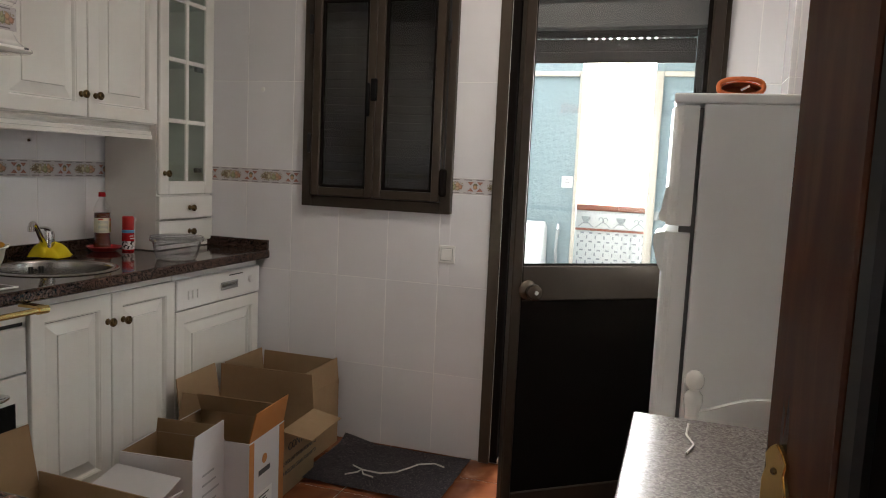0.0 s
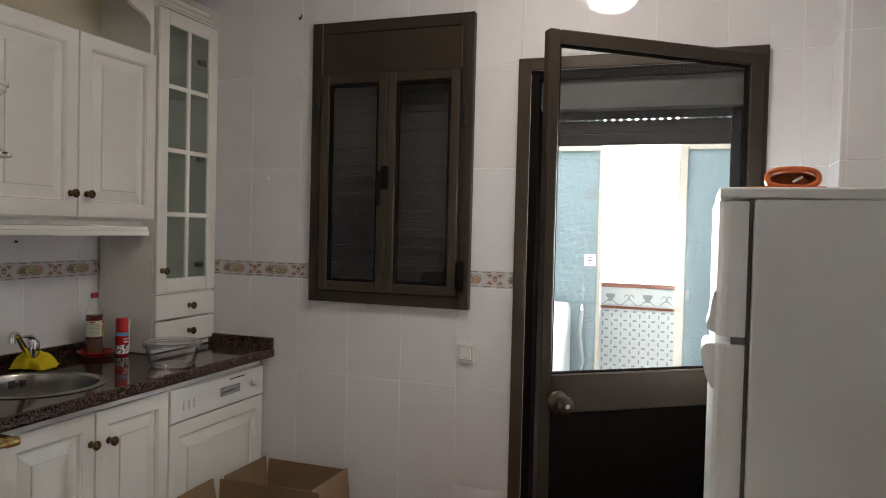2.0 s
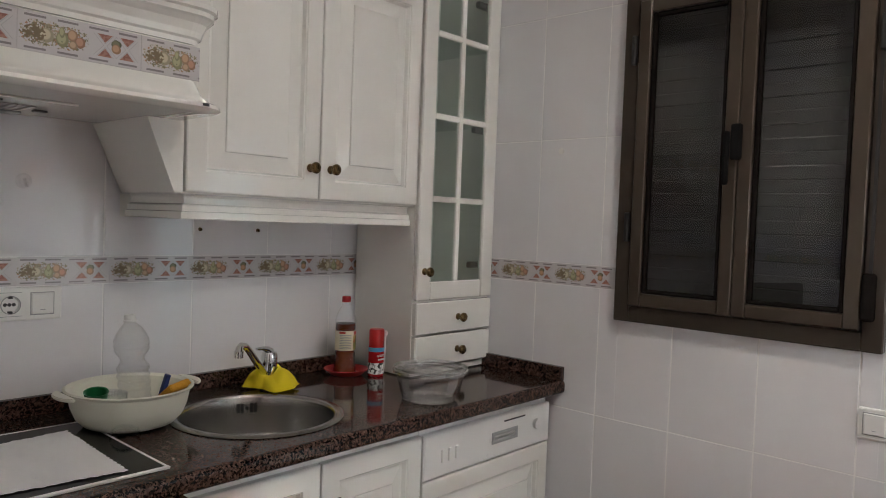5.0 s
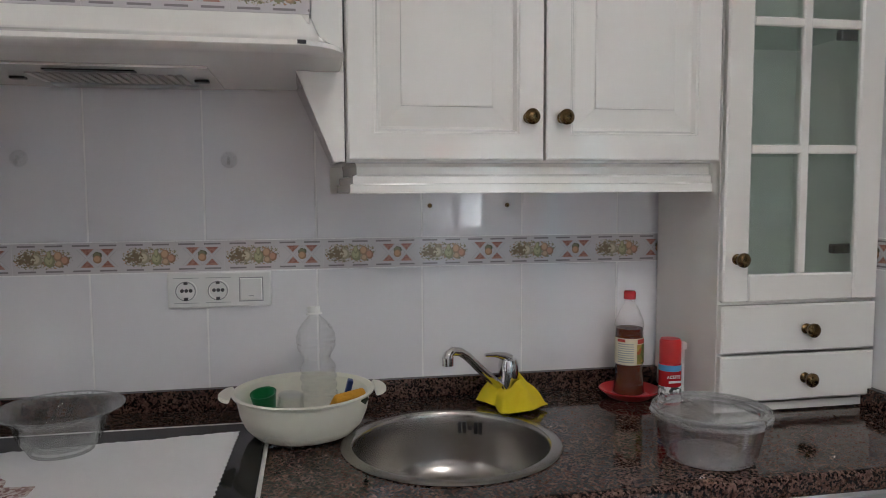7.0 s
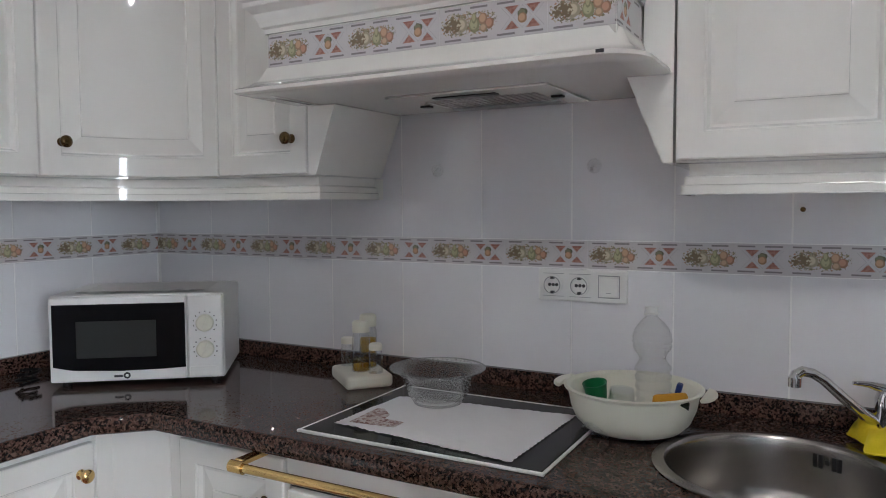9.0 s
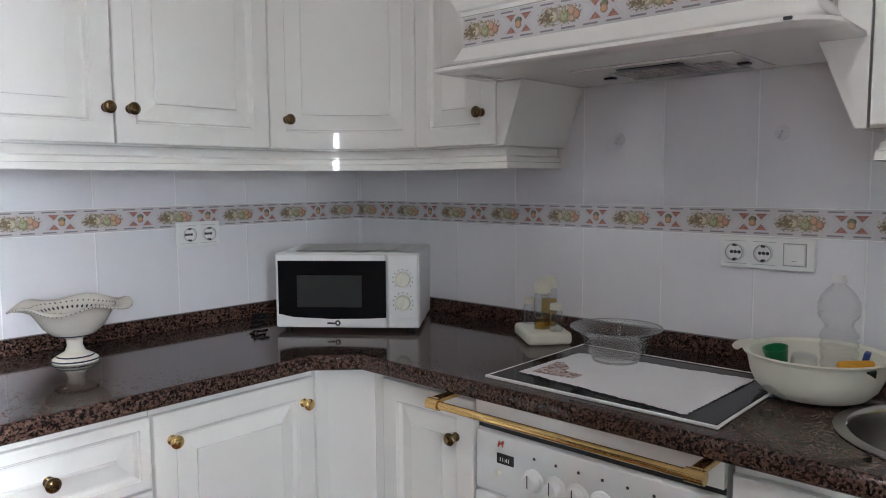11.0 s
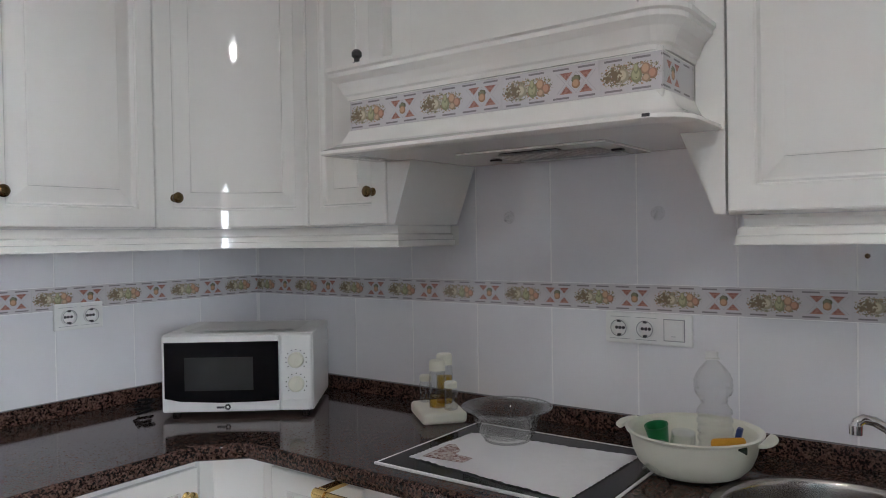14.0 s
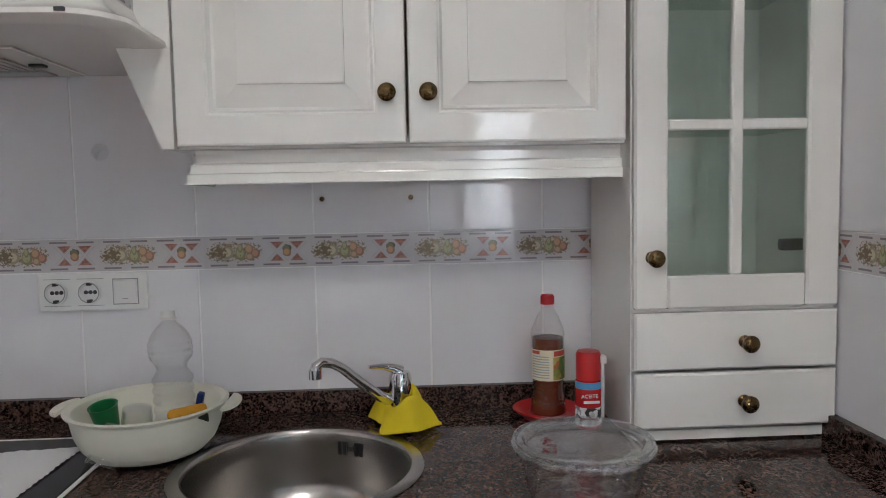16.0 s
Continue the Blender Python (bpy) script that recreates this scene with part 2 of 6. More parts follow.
    oval(0.425, 0.34, 0.034, 0.11, (0.62, 0.40, 0.22), 0.35)
    leaves(0.28, 0.46, 0.24, 0.30, (0.17, 0.17, 0.09), 2, 0.15)
    dots = nt.nodes.new("ShaderNodeTexVoronoi")
    dots.inputs["Scale"].default_value = 15
    nt.links.new(even.outputs[0], dots.inputs["Vector"])
    du = op("DIVIDE", op("SUBTRACT", U, 0.125), 0.095)
    dv = op("DIVIDE", op("SUBTRACT", V, 0.49), 0.22)
    grape = op("LESS_THAN", op("ADD", op("ADD", op("MULTIPLY", du, du), op("MULTIPLY", dv, dv)), wob), 0.85)
    lay(op("MULTIPLY", grape, op("GREATER_THAN", dots.outputs[0], 0.48)), (0.24, 0.17, 0.09))
    # dashes
    fr = op("FRACT", op("MULTIPLY", U, 4.0), 0)
    dash = op("MULTIPLY", op("GREATER_THAN", fr, 0.2), op("LESS_THAN", fr, 0.85))
    for v in (0.09, 0.91):
        line = op("LESS_THAN", op("ABSOLUTE", op("SUBTRACT", V, v), 0), 0.028)
        lay(op("MULTIPLY", line, dash), (0.30, 0.27, 0.28))
    hs = nt.nodes.new("ShaderNodeHueSaturation")
    hs.inputs["Saturation"].default_value = 0.80
    hs.inputs["Value"].default_value = 0.92
    nt.links.new(color[0], hs.inputs["Color"])
    nt.links.new(hs.outputs[0], b.inputs["Base Color"])
    return m


LACQUER = mat("white_lacquer", (0.85, 0.84, 0.795), 0.045, vary=0.015, scale=3, bump=0.004, bscale=9, coat=0.4)
LACQUER_IN = mat("cream_melamine", (0.72, 0.65, 0.50), 0.45, vary=0.04)
TILE = mat("white_glazed_tile", (0.79, 0.785, 0.805), 0.03, vary=0.025, scale=5, bump=0.0035, bscale=6, random=0.025)
GROUT = mat("white_grout", (0.88, 0.875, 0.87), 0.7, vary=0.06, scale=30)
PLASTER = mat("white_ceiling_paint", (0.86, 0.855, 0.84), 0.75, bump=0.05, bscale=90)
FRIEZE = border_mat()
GRANITE = ramp_mat("brown_granite", [(0.0, (0.006, 0.005, 0.005)), (0.38, (0.014, 0.009, 0.008)), (0.50, (0.075, 0.040, 0.031)), (0.8, (0.12, 0.068, 0.052)), (1.0, (0.16, 0.102, 0.08))], 250, 0.08)
GRANITE_T = ramp_mat("grey_granite", [(0.0, (0.12, 0.10, 0.095)), (0.4, (0.20, 0.175, 0.16)), (0.75, (0.28, 0.25, 0.23)), (1.0, (0.36, 0.33, 0.31))], 240, 0.14)
for g, s in ((GRANITE, 0.3), (GRANITE_T, 0.3)):
    g.node_tree.nodes["Principled BSDF"].inputs["Specular IOR Level"].default_value = s
STEEL = mat("brushed_steel", (0.46, 0.44, 0.415), 0.24, 1.0, vary=0.06, scale=9)
CHROME = mat("chrome", (0.75, 0.75, 0.76), 0.07, 1.0)
BRASS_OLD = mat("aged_brass", (0.16, 0.105, 0.045), 0.26, 1.0, vary=0.35, scale=60)
BRASS = mat("polished_brass", (0.72, 0.50, 0.20), 0.22, 1.0, vary=0.02, scale=5)
BLACK_GLASS = mat("black_glass", (0.006, 0.006, 0.007), 0.05, vary=0.2, spec=0.16)
BLACK_PL = mat("black_plastic", (0.012, 0.012, 0.012), 0.4, vary=0.3)
WHITE_PL = mat("white_plastic", (0.80, 0.80, 0.78), 0.30, vary=0.03)
CREAM_PL = mat("cream_plastic", (0.76, 0.75, 0.64), 0.30, vary=0.03)
GREY_PL = mat("grey_plastic", (0.35, 0.36, 0.36), 0.4)
BOX_GREY = mat("dark_grey_aluminium", (0.10, 0.105, 0.105), 0.45, vary=0.1)
HANDLE_BLACK = mat("matt_black_plastic", (0.004, 0.004, 0.004), 0.65, vary=0.3, spec=0.15)
DARK_LINE = mat("dark_print", (0.04, 0.04, 0.045), 0.6)
BRONZE = mat("bronze_aluminium", (0.042, 0.030, 0.021), 0.42, 0.1, vary=0.12, scale=20, spec=0.35)
BRONZE_L = mat("light_bronze_aluminium", (0.060, 0.044, 0.031), 0.38, 0.2, vary=0.12, scale=20, spec=0.4)
BRONZE_D = mat("dark_door_panel", (0.012, 0.010, 0.009), 0.8, 0.0, vary=0.15, spec=0.0)
SLAT = mat("dark_shutter_slat", (0.013, 0.011, 0.010), 0.5, vary=0.2)
PANE = glass_mat("window_glass", (0.97, 0.985, 0.98))
PANE_GREEN = thin_mat("cabinet_glass", (0.88, 0.935, 0.91), 0.9, 0.01, 0.03)
REAL_GLASS = thin_mat("pressed_glass", (0.978, 0.986, 0.984), 1.0, 0.02, 0.014, 0.5, 70)
TUB_PL = thin_mat("moulded_clear_plastic", (0.985, 0.986, 0.992), 1.0, 0.03, 0.012, 0.15, 30)
# diffuse white mixed in stands for highlights on glass and lid rims
GLINT_RIM = thin_mat("whitened_rim_glass", (0.95, 0.96, 0.96), 1.0, 0.12, 0.16)
LID_PL = thin_mat("milky_clear_plastic", (0.97, 0.97, 0.98), 1.0, 0.03, 0.03, 0.15, 30)
CLEAR = thin_mat("clear_glass", (0.975, 0.985, 0.98), 1.0, 0.02, 0.012)
PET = thin_mat("clear_plastic", (0.99, 0.992, 0.994), 1.0, 0.02, 0.013, 0.9, 45)
OIL = thin_mat("yellow_oil", (0.93, 0.72, 0.22), 0.6, 0.05, 0.02)
VINEGAR = mat("amber_liquid", (0.12, 0.022, 0.005), 0.2, vary=0.1)
KNOB_M = mat("dull_bronze", (0.11, 0.09, 0.07), 0.3, 0.8, vary=0.2, scale=40)
RED_PL = mat("red_plastic", (0.55, 0.02, 0.02), 0.3)
RED_CAP = mat("red_cap", (0.50, 0.015, 0.02), 0.25)
BLUE_PL = mat("blue_plastic", (0.01, 0.03, 0.16), 0.35)
SKY_BLUE = mat("light_blue_print", (0.10, 0.35, 0.65), 0.4)
GREEN_PL = mat("green_plastic", (0.01, 0.16, 0.05), 0.3)
SPONGE = mat("orange_sponge", (0.62, 0.30, 0.02), 0.95, bump=0.5, bscale=220)
YELLOW = mat("yellow_cloth", (0.75, 0.58, 0.01), 0.9, bump=0.2, bscale=300)
PAPER = mat("label_paper", (0.72, 0.66, 0.50), 0.6, vary=0.1, scale=40)
GREEN_PRINT = ramp_mat("label_fruit_print", [(0.2, (0.10, 0.16, 0.03)), (0.5, (0.45, 0.36, 0.08)), (0.8, (0.40, 0.10, 0.03))], 90, 0.6)
LINEN = mat("white_linen", (0.87, 0.87, 0.88), 0.95, vary=0.03, bump=0.25, bscale=420)
EMBROID = ramp_mat("brown_embroidery", [(0.3, (0.65, 0.60, 0.58)), (0.55, (0.20, 0.08, 0.07)), (0.8, (0.55, 0.45, 0.42))], 160, 0.9)
CARD = mat("brown_cardboard", (0.33, 0.215, 0.115), 0.85, vary=0.1, scale=9, bump=0.06, bscale=90)
CARD_SHADE = mat("shaded_cardboard", (0.05, 0.035, 0.025), 0.8, vary=0.2)
CARD_WHITE = mat("white_coated_cardboard", (0.66, 0.65, 0.66), 0.5, vary=0.05)
CARD_ORANGE = mat("orange_print", (0.50, 0.20, 0.05), 0.6, vary=0.08)
RUG = ramp_mat("grey_felt", [(0.2, (0.050, 0.040, 0.046)), (0.55, (0.080, 0.066, 0.075)), (0.85, (0.105, 0.088, 0.094)), (0.97, (0.20, 0.17, 0.165))], 230, 0.95, bump=0.5)
COTTON = mat("cotton_string", (0.62, 0.58, 0.52), 0.9)
FLOOR_M = ramp_mat("red_marbled_tile", [(0.3, (0.16, 0.045, 0.02)), (0.5, (0.23, 0.075, 0.03)), (0.62, (0.30, 0.12, 0.06)), (0.75, (0.45, 0.30, 0.20))], 5.0, 0.14, "NOISE", distort=1.6)
MAHOGANY = ramp_mat("mahogany_veneer", [(0.25, (0.058, 0.017, 0.008)), (0.5, (0.075, 0.023, 0.010)), (0.75, (0.10, 0.033, 0.015))], 9.0, 0.22, "NOISE", distort=0.6, stretch=(6, 6, 0.5))
FRIDGE = mat("white_enamel", (0.76, 0.77, 0.75), 0.28, vary=0.02, bump=0.02, bscale=250)
GASKET = mat("grey_gasket", (0.10, 0.10, 0.10), 0.7)
ORANGE_CLOTH = mat("orange_rubber", (0.62, 0.14, 0.03), 0.45, vary=0.12, scale=20)
GOTELE = mat("blue_rough_plaster", (0.235, 0.31, 0.33), 0.85, vary=0.08, scale=12, bump=0.9, bscale=28)
CREAM_WOOD = mat("cream_door_jamb", (0.52, 0.46, 0.38), 0.5, vary=0.1)
TERRACOTTA = mat("terracotta_coping", (0.35, 0.10, 0.05), 0.7, vary=0.15)
FACADE = mat("white_parapet_tile", (0.80, 0.79, 0.76), 0.3, vary=0.04)
FABRIC_W = mat("white_cover_fabric", (0.75, 0.75, 0.74), 0.9, bump=0.2, bscale=120)
CERAMIC = mat("cream_ceramic", (0.70, 0.66, 0.58), 0.18, vary=0.05)
NAVY = mat("dark_blue_glaze", (0.03, 0.04, 0.07), 0.2)
FILTER = mat("grey_filter_metal", (0.42, 0.40, 0.38), 0.45, 0.4)
CONCRETE = mat("grey_screed", (0.20, 0.195, 0.185), 0.85, bump=0.1)
STEEL.node_tree.links.remove(STEEL.node_tree.nodes["Principled BSDF"].inputs["Roughness"].links[0])
FRIDGE.node_tree.links.remove(FRIDGE.node_tree.nodes["Principled BSDF"].inputs["Roughness"].links[0])
LAMP_M = glow_mat("lit_opal_glass", (1.0, 0.91, 0.84), LAMP)
LCD = mat("dark_display", (0.01, 0.012, 0.015), 0.1)
RED_INK = mat("red_ink", (0.5, 0.05, 0.03), 0.5)

# ---- mesh helpers ----
def part(name, bm, material, parent=None, label="", smooth=False, at=None):
    bmesh.ops.recalc_face_normals(bm, faces=bm.faces)
    me = bpy.data.meshes.new(name)
    bm.to_mesh(me)
    bm.free()
    me.materials.append(material)
    if smooth:
        me.polygons.foreach_set("use_smooth", [True] * len(me.polygons))
        me.set_sharp_from_angle(angle=radians(38))
    ob = new(name, me)
    if parent is not None:
        ob.parent = parent
    if at is not None:
        ob.matrix_basis = at
    if label:
        tagged(ob, label)
    return ob


def thing(name, m, label, category, group="", kind=""):
    e = new(name)
    e.empty_display_size = 0.05
    e.matrix_basis = m
    return tagged(e, label, category, group, kind)


def box(x0, x1, y0, y1, z0, z1, bevel=0.0, seg=2, bm=None):
    b = bmesh.new()
    vs = [b.verts.new((x, y, z)) for x in (x0, x1) for y in (y0, y1) for z in (z0, z1)]
    for f in ((0, 1, 3, 2), (4, 6, 7, 5), (0, 4, 5, 1), (2, 3, 7, 6), (0, 2, 6, 4), (1, 5, 7, 3)):
        b.faces.new([vs[i] for i in f])
    bmesh.ops.recalc_face_normals(b, faces=b.faces)
    if bevel:
        bmesh.ops.bevel(b, geom=b.edges[:], offset=bevel, segments=seg, affect="EDGES", profile=0.5)
    return join(bm, b)


def join(bm, b, m=None):
    if m is not None:
        bmesh.ops.transform(b, matrix=m, verts=b.verts)
    if bm is None:
        return b
    me = bpy.data.meshes.new("tmp")
    b.to_mesh(me)
    b.free()
    bm.from_mesh(me)
    bpy.data.meshes.remove(me)
    return bm


def lathe(profile, seg=32, bm=None, m=None):
    b = bmesh.new()
    rings = []
    for r, z in profile:
        if r < 1e-5:
            rings.append([b.verts.new((0, 0, z))])
        else:
            rings.append([b.verts.new((r * math.cos(2 * math.pi * i / seg), r * math.sin(2 * math.pi * i / seg), z)) for i in range(seg)])
    for p, q in zip(rings, rings[1:]):
        for i in range(seg):
            j = (i + 1) % seg
            if len(p) == 1 and len(q) > 1:
                b.faces.new((p[0], q[i], q[j]))
            elif len(q) == 1 and len(p) > 1:
                b.faces.new((p[i], p[j], q[0]))
            elif len(p) > 1:
                b.faces.new((p[i], p[j], q[j], q[i]))
    return join(bm, b, m)


def tube(path, r, seg=10, bm=None, closed=False):
    """A round bar along a path; r is one radius or one for each point."""
    b = bmesh.new()
    pts = [Vector(p) for p in path]
    rr = r if isinstance(r, (list, tuple)) else [r] * len(pts)
    rings, prev = [], None
    for i, p in enumerate(pts):
        d = (pts[min(i + 1, len(pts) - 1)] - pts[max(i - 1, 0)]).normalized()
        if prev is None:
            prev = d.orthogonal().normalized()
        u = (prev - d * prev.dot(d)).normalized()
        prev = u
        v = d.cross(u)
        rings.append([b.verts.new(p + rr[i] * (u * math.cos(a) + v * math.sin(a))) for a in [2 * math.pi * k / seg for k in range(seg)]])
    for p, q in zip(rings, rings[1:]):
        for k in range(seg):
            b.faces.new((p[k], p[(k + 1) % seg], q[(k + 1) % seg], q[k]))
    b.faces.new(rings[0][::-1])
    b.faces.new(rings[-1])
    return join(bm, b)


def sweep(path, profile, bm=None, closed=False):
    """A moulding: the profile (out, up) along a flat path of (x, y), mitred; out is to the right of the way."""
    b = bmesh.new()
    n = len(path)
    cols = []
    for i in range(n):
        p = Vector(path[i])
        a = (p - Vector(path[i - 1])).normalized() if i else None
        c = (Vector(path[(i + 1) % n]) - p).normalized() if i < n - 1 else None
        a, c = a or c, c or a
        na, nc = Vector((a.y, -a.x)), Vector((c.y, -c.x))
        m = (na + nc).normalized()
        m = m / max(0.3, m.dot(na))
        cols.append([b.verts.new((p.x + m.x * o, p.y + m.y * o, z)) for o, z in profile])
    for p, q in zip(cols, cols[1:]):
        for k in range(len(profile) - 1):
            b.faces.new((p[k], p[k + 1], q[k + 1], q[k]))
    for c in (cols[0], cols[-1]):
        if len(profile) > 2:
            b.faces.new(c)
    return join(bm, b)


def arc_band(r, z0, z1, a0, a1, seg=14):
    """A strip of a label round a bottle, from a0 to a1 degrees."""
    b = bmesh.new()
    cols = [[b.verts.new((q * math.cos(radians(a0 + (a1 - a0) * i / seg)), q * math.sin(radians(a0 + (a1 - a0) * i / seg)), z)) for q, z in ((r, z0), (r, z1), (r - 0.0005, z1), (r - 0.0005, z0))] for i in range(seg + 1)]
    for p, q in zip(cols, cols[1:]):
        for k in range(4):
            b.faces.new((p[k], p[(k + 1) % 4], q[(k + 1) % 4], q[k]))
    return b


def prism(outline, z0, z1, bm=None, bevel=0.0):
    b = bmesh.new()
    lo = [b.verts.new((x, y, z0)) for x, y in outline]
    hi = [b.verts.new((x, y, z1)) for x, y in outline]
    n = len(outline)
    b.faces.new(lo[::-1])
    b.faces.new(hi)
    for i in range(n):
        b.faces.new((lo[i], lo[(i + 1) % n], hi[(i + 1) % n], hi[i]))
    bmesh.ops.recalc_face_normals(b, faces=b.faces)
    if bevel:
        bmesh.ops.bevel(b, geom=b.edges[:], offset=bevel, segments=2, affect="EDGES")
    return join(bm, b)


def stepped(w, h, levels, bm=None, x=0.0, z=0.0):
    """A panel facing -y: rectangles (inset, depth towards the viewer), one inside the other."""
    b = bmesh.new()
    rings = []
    for i, d in levels:
        rings.append([b.verts.new((x + px, -d, z + pz)) for px, pz in ((i, i), (w - i, i), (w - i, h - i), (i, h - i))])
    b.faces.new(rings[0])
    b.faces.new(rings[-1])
    for p, q in zip(rings, rings[1:]):
        for k in range(4):
            b.faces.new((p[k], p[(k + 1) % 4], q[(k + 1) % 4], q[k]))
    return join(bm, b)


def panel_levels(w, t=0.02, frame_w=0.062):
    f = min(frame_w, w * 0.2)
    return [(0, 0), (0, t - 0.004), (0.001, t - 0.0015), (0.004, t), (f - 0.010, t), (f - 0.008, t - 0.003), (f - 0.005, t - 0.004), (f, t - 0.015), (f + 0.005, t - 0.0155), (f + 0.044, t - 0.0055), (f + 0.0445, t - 0.001), (f + 0.047, t)]


def words(text, size, material, parent, m, label="", name="lettering"):
    cu = bpy.data.curves.new(name, "FONT")
    cu.body, cu.size, cu.extrude = text, size, 0.0004
    tmp = new("tmp_text", cu)
    me = bpy.data.meshes.new_from_object(tmp.evaluated_get(bpy.context.evaluated_depsgraph_get()))
    bpy.data.objects.remove(tmp)
    bpy.data.curves.remove(cu)
    me.name = name
    me.materials.clear()
    me.materials.append(material)
    ob = new(name, me)
    ob.parent, ob.matrix_basis = parent, m
    return tagged(ob, label) if label else ob


FLAT = pose(0, 0, 0, 90, 0, 0)  # lettering upright, facing -y


def west(y, z=0.0, out=0.0):
    """Local frame on the sink wall: x runs north along the wall, -y points into the room."""
    return pose(-2.42 + out, y, z, 0, 0, 90)


def south(x, z=0.0, out=0.0):
    """Local frame on the microwave wall: x runs west along the wall, -y points into the room."""
    return pose(x, 0.06 + out, z, 0, 0, 180)


def north(x, z=0.0, out=0.0):
    return pose(x, 3.114 - out, z, 0, 0, 0)

# ---- structure ----
CEIL = 2.62
WX, EX, SY, NY = -2.42, 0.80, 0.06, 3.114


def wall(name, rect, holes, axis, at, thick, label, material=GROUT):
    """A wall slab over rect (a0, a1, z0, z1) with holes; axis 'x': runs along x at y=at, else along y at x=at; thick is signed."""
    a0, a1, z0, z1 = rect
    A = sorted({a0, a1, *[v for h in holes for v in h[:2]]})
    Z = sorted({z0, z1, *[v for h in holes for v in h[2:]]})
    bm = bmesh.new()
    for p, q in zip(A, A[1:]):
        for r, s in zip(Z, Z[1:]):
            if any(h[0] <= p and q <= h[1] and h[2] <= r and s <= h[3] for h in holes):
                continue
            lo, hi = sorted((at, at + thick))
            if axis == "x":
                box(p, q, lo, hi, r, s, bm=bm)
            else:
                box(lo, hi, p, q, r, s, bm=bm)
    bmesh.ops.remove_doubles(bm, verts=bm.verts, dist=1e-5)
    return tagged(part(name, bm, material), label, "wall", kind="structure")


WIN = (-1.565, -0.875, 1.135, 2.30)
BDOOR = (-0.621, 0.196, 0.0, 2.074)
EDOOR = (-0.40, 0.60, 0.0, 2.06)
wall_north = wall("wall_north", (WX - 0.12, EX + 0.12, 0, CEIL), [WIN, BDOOR], "x", NY, 0.15, "white glazed tile wall with a fruit frieze band")
wall_west = wall("wall_west", (SY - 0.12, NY + 0.15, 0, CEIL), [], "y", WX, -0.12, "white glazed tile wall with a fruit frieze band")
wall_south = wall("wall_south", (WX - 0.12, EX + 0.12, 0, CEIL), [EDOOR], "x", SY, -0.12, "white glazed tile wall with a fruit frieze band")
wall_east = wall("wall_east", (SY - 0.12, NY + 0.15, 0, CEIL), [], "y", EX, 0.12, "white glazed tile wall")
pillar = tagged(part("wall_pillar", box(0.445, EX, 2.905, NY, 0, CEIL), GROUT), "white tiled pillar in the corner behind the fridge", "wall", kind="structure")
ceiling = tagged(part("ceiling", box(WX - 0.12, EX + 0.12, SY - 0.12, NY + 0.15, CEIL, CEIL + 0.12), PLASTER), "plain white painted ceiling", "ceiling", kind="structure")
floor = tagged(part("floor", box(WX - 0.12, EX + 0.12, SY - 0.12, NY + 0.15, -0.12, -0.006), GROUT), "glossy red marbled floor tiles", "floor", kind="structure")
# hall behind the entrance
hall = tagged(part("hall_floor", box(-1.3, 1.3, -2.2, SY - 0.12, -0.12, 0), FLOOR_M), "glossy red floor of the hall", "floor", kind="structure")
for nm, b in (("wall_hall_west", (-1.42, -1.3, -2.2, SY - 0.12, 0, CEIL)), ("wall_hall_east", (1.3, 1.42, -2.2, SY - 0.12, 0, CEIL)), ("wall_hall_south", (-1.42, 1.42, -2.32, -2.2, 0, CEIL))):
    tagged(part(nm, box(*b), PLASTER), "plain white painted hall wall", "wall", kind="structure")
tagged(part("ceiling_hall", box(-1.42, 1.42, -2.32, SY - 0.12, CEIL, CEIL + 0.12), PLASTER), "plain white hall ceiling", "ceiling", kind="structure")

# patio behind the balcony door; roof and two light openings added, out of view
PY = 5.15
tagged(part("ground", box(-60, 60, NY + 0.15, 60, -0.14, -0.02), CONCRETE), "grey screed ground outside", "ground", kind="structure")
# the right-hand hole is unseen, added for the side light
wall("wall_patio_north", (-1.75, 1.25, 0, 2.7), [(-0.60, -0.115, 0.0, 2.45), (0.45, 1.15, 1.04, 2.36)], "x", PY, 0.12, "light blue rough-plastered patio wall", GOTELE)
wall("wall_patio_west", (NY + 0.15, PY, 0, 2.7), [], "y", -1.75, -0.12, "light blue rough-plastered patio wall", GOTELE)
wall("wall_patio_east", (NY + 0.15, PY, 0, 2.7), [], "y", 1.25, 0.12, "light blue rough-plastered patio wall", GOTELE)
# roof out of view, added with a gap for the roof light
bm = box(-0.65, 1.37, NY + 0.15, PY + 0.12, 2.7, 2.8)
box(-1.87, -1.45, NY + 0.15, PY + 0.12, 2.7, 2.8, bm=bm)
box(-1.45, -0.65, 4.77, PY + 0.12, 2.7, 2.8, bm=bm)
box(-1.45, -0.65, NY + 0.15, 3.53, 2.7, 2.8, bm=bm)
tagged(part("ceiling_patio", bm, CONCRETE), "unseen grey concrete patio roof with an added light opening", "ceiling", kind="structure")
for nm, b in (("trim_jamb", (-0.118, -0.062, PY - 0.03, PY - 0.004, 0, 2.02)), ("trim_jamb", (-0.612, -0.585, PY - 0.03, PY - 0.004, 0, 2.02)), ("trim_rail", (-1.7, -0.614, PY - 0.03, PY - 0.004, 1.985, 2.02)), ("trim_rail", (-0.06, 0.44, PY - 0.03, PY - 0.004, 1.985, 2.02))):
    tagged(part(nm, box(*b, bevel=0.004), CREAM_WOOD), "cream-brown wooden trim on the blue wall", "trim", kind="structure")

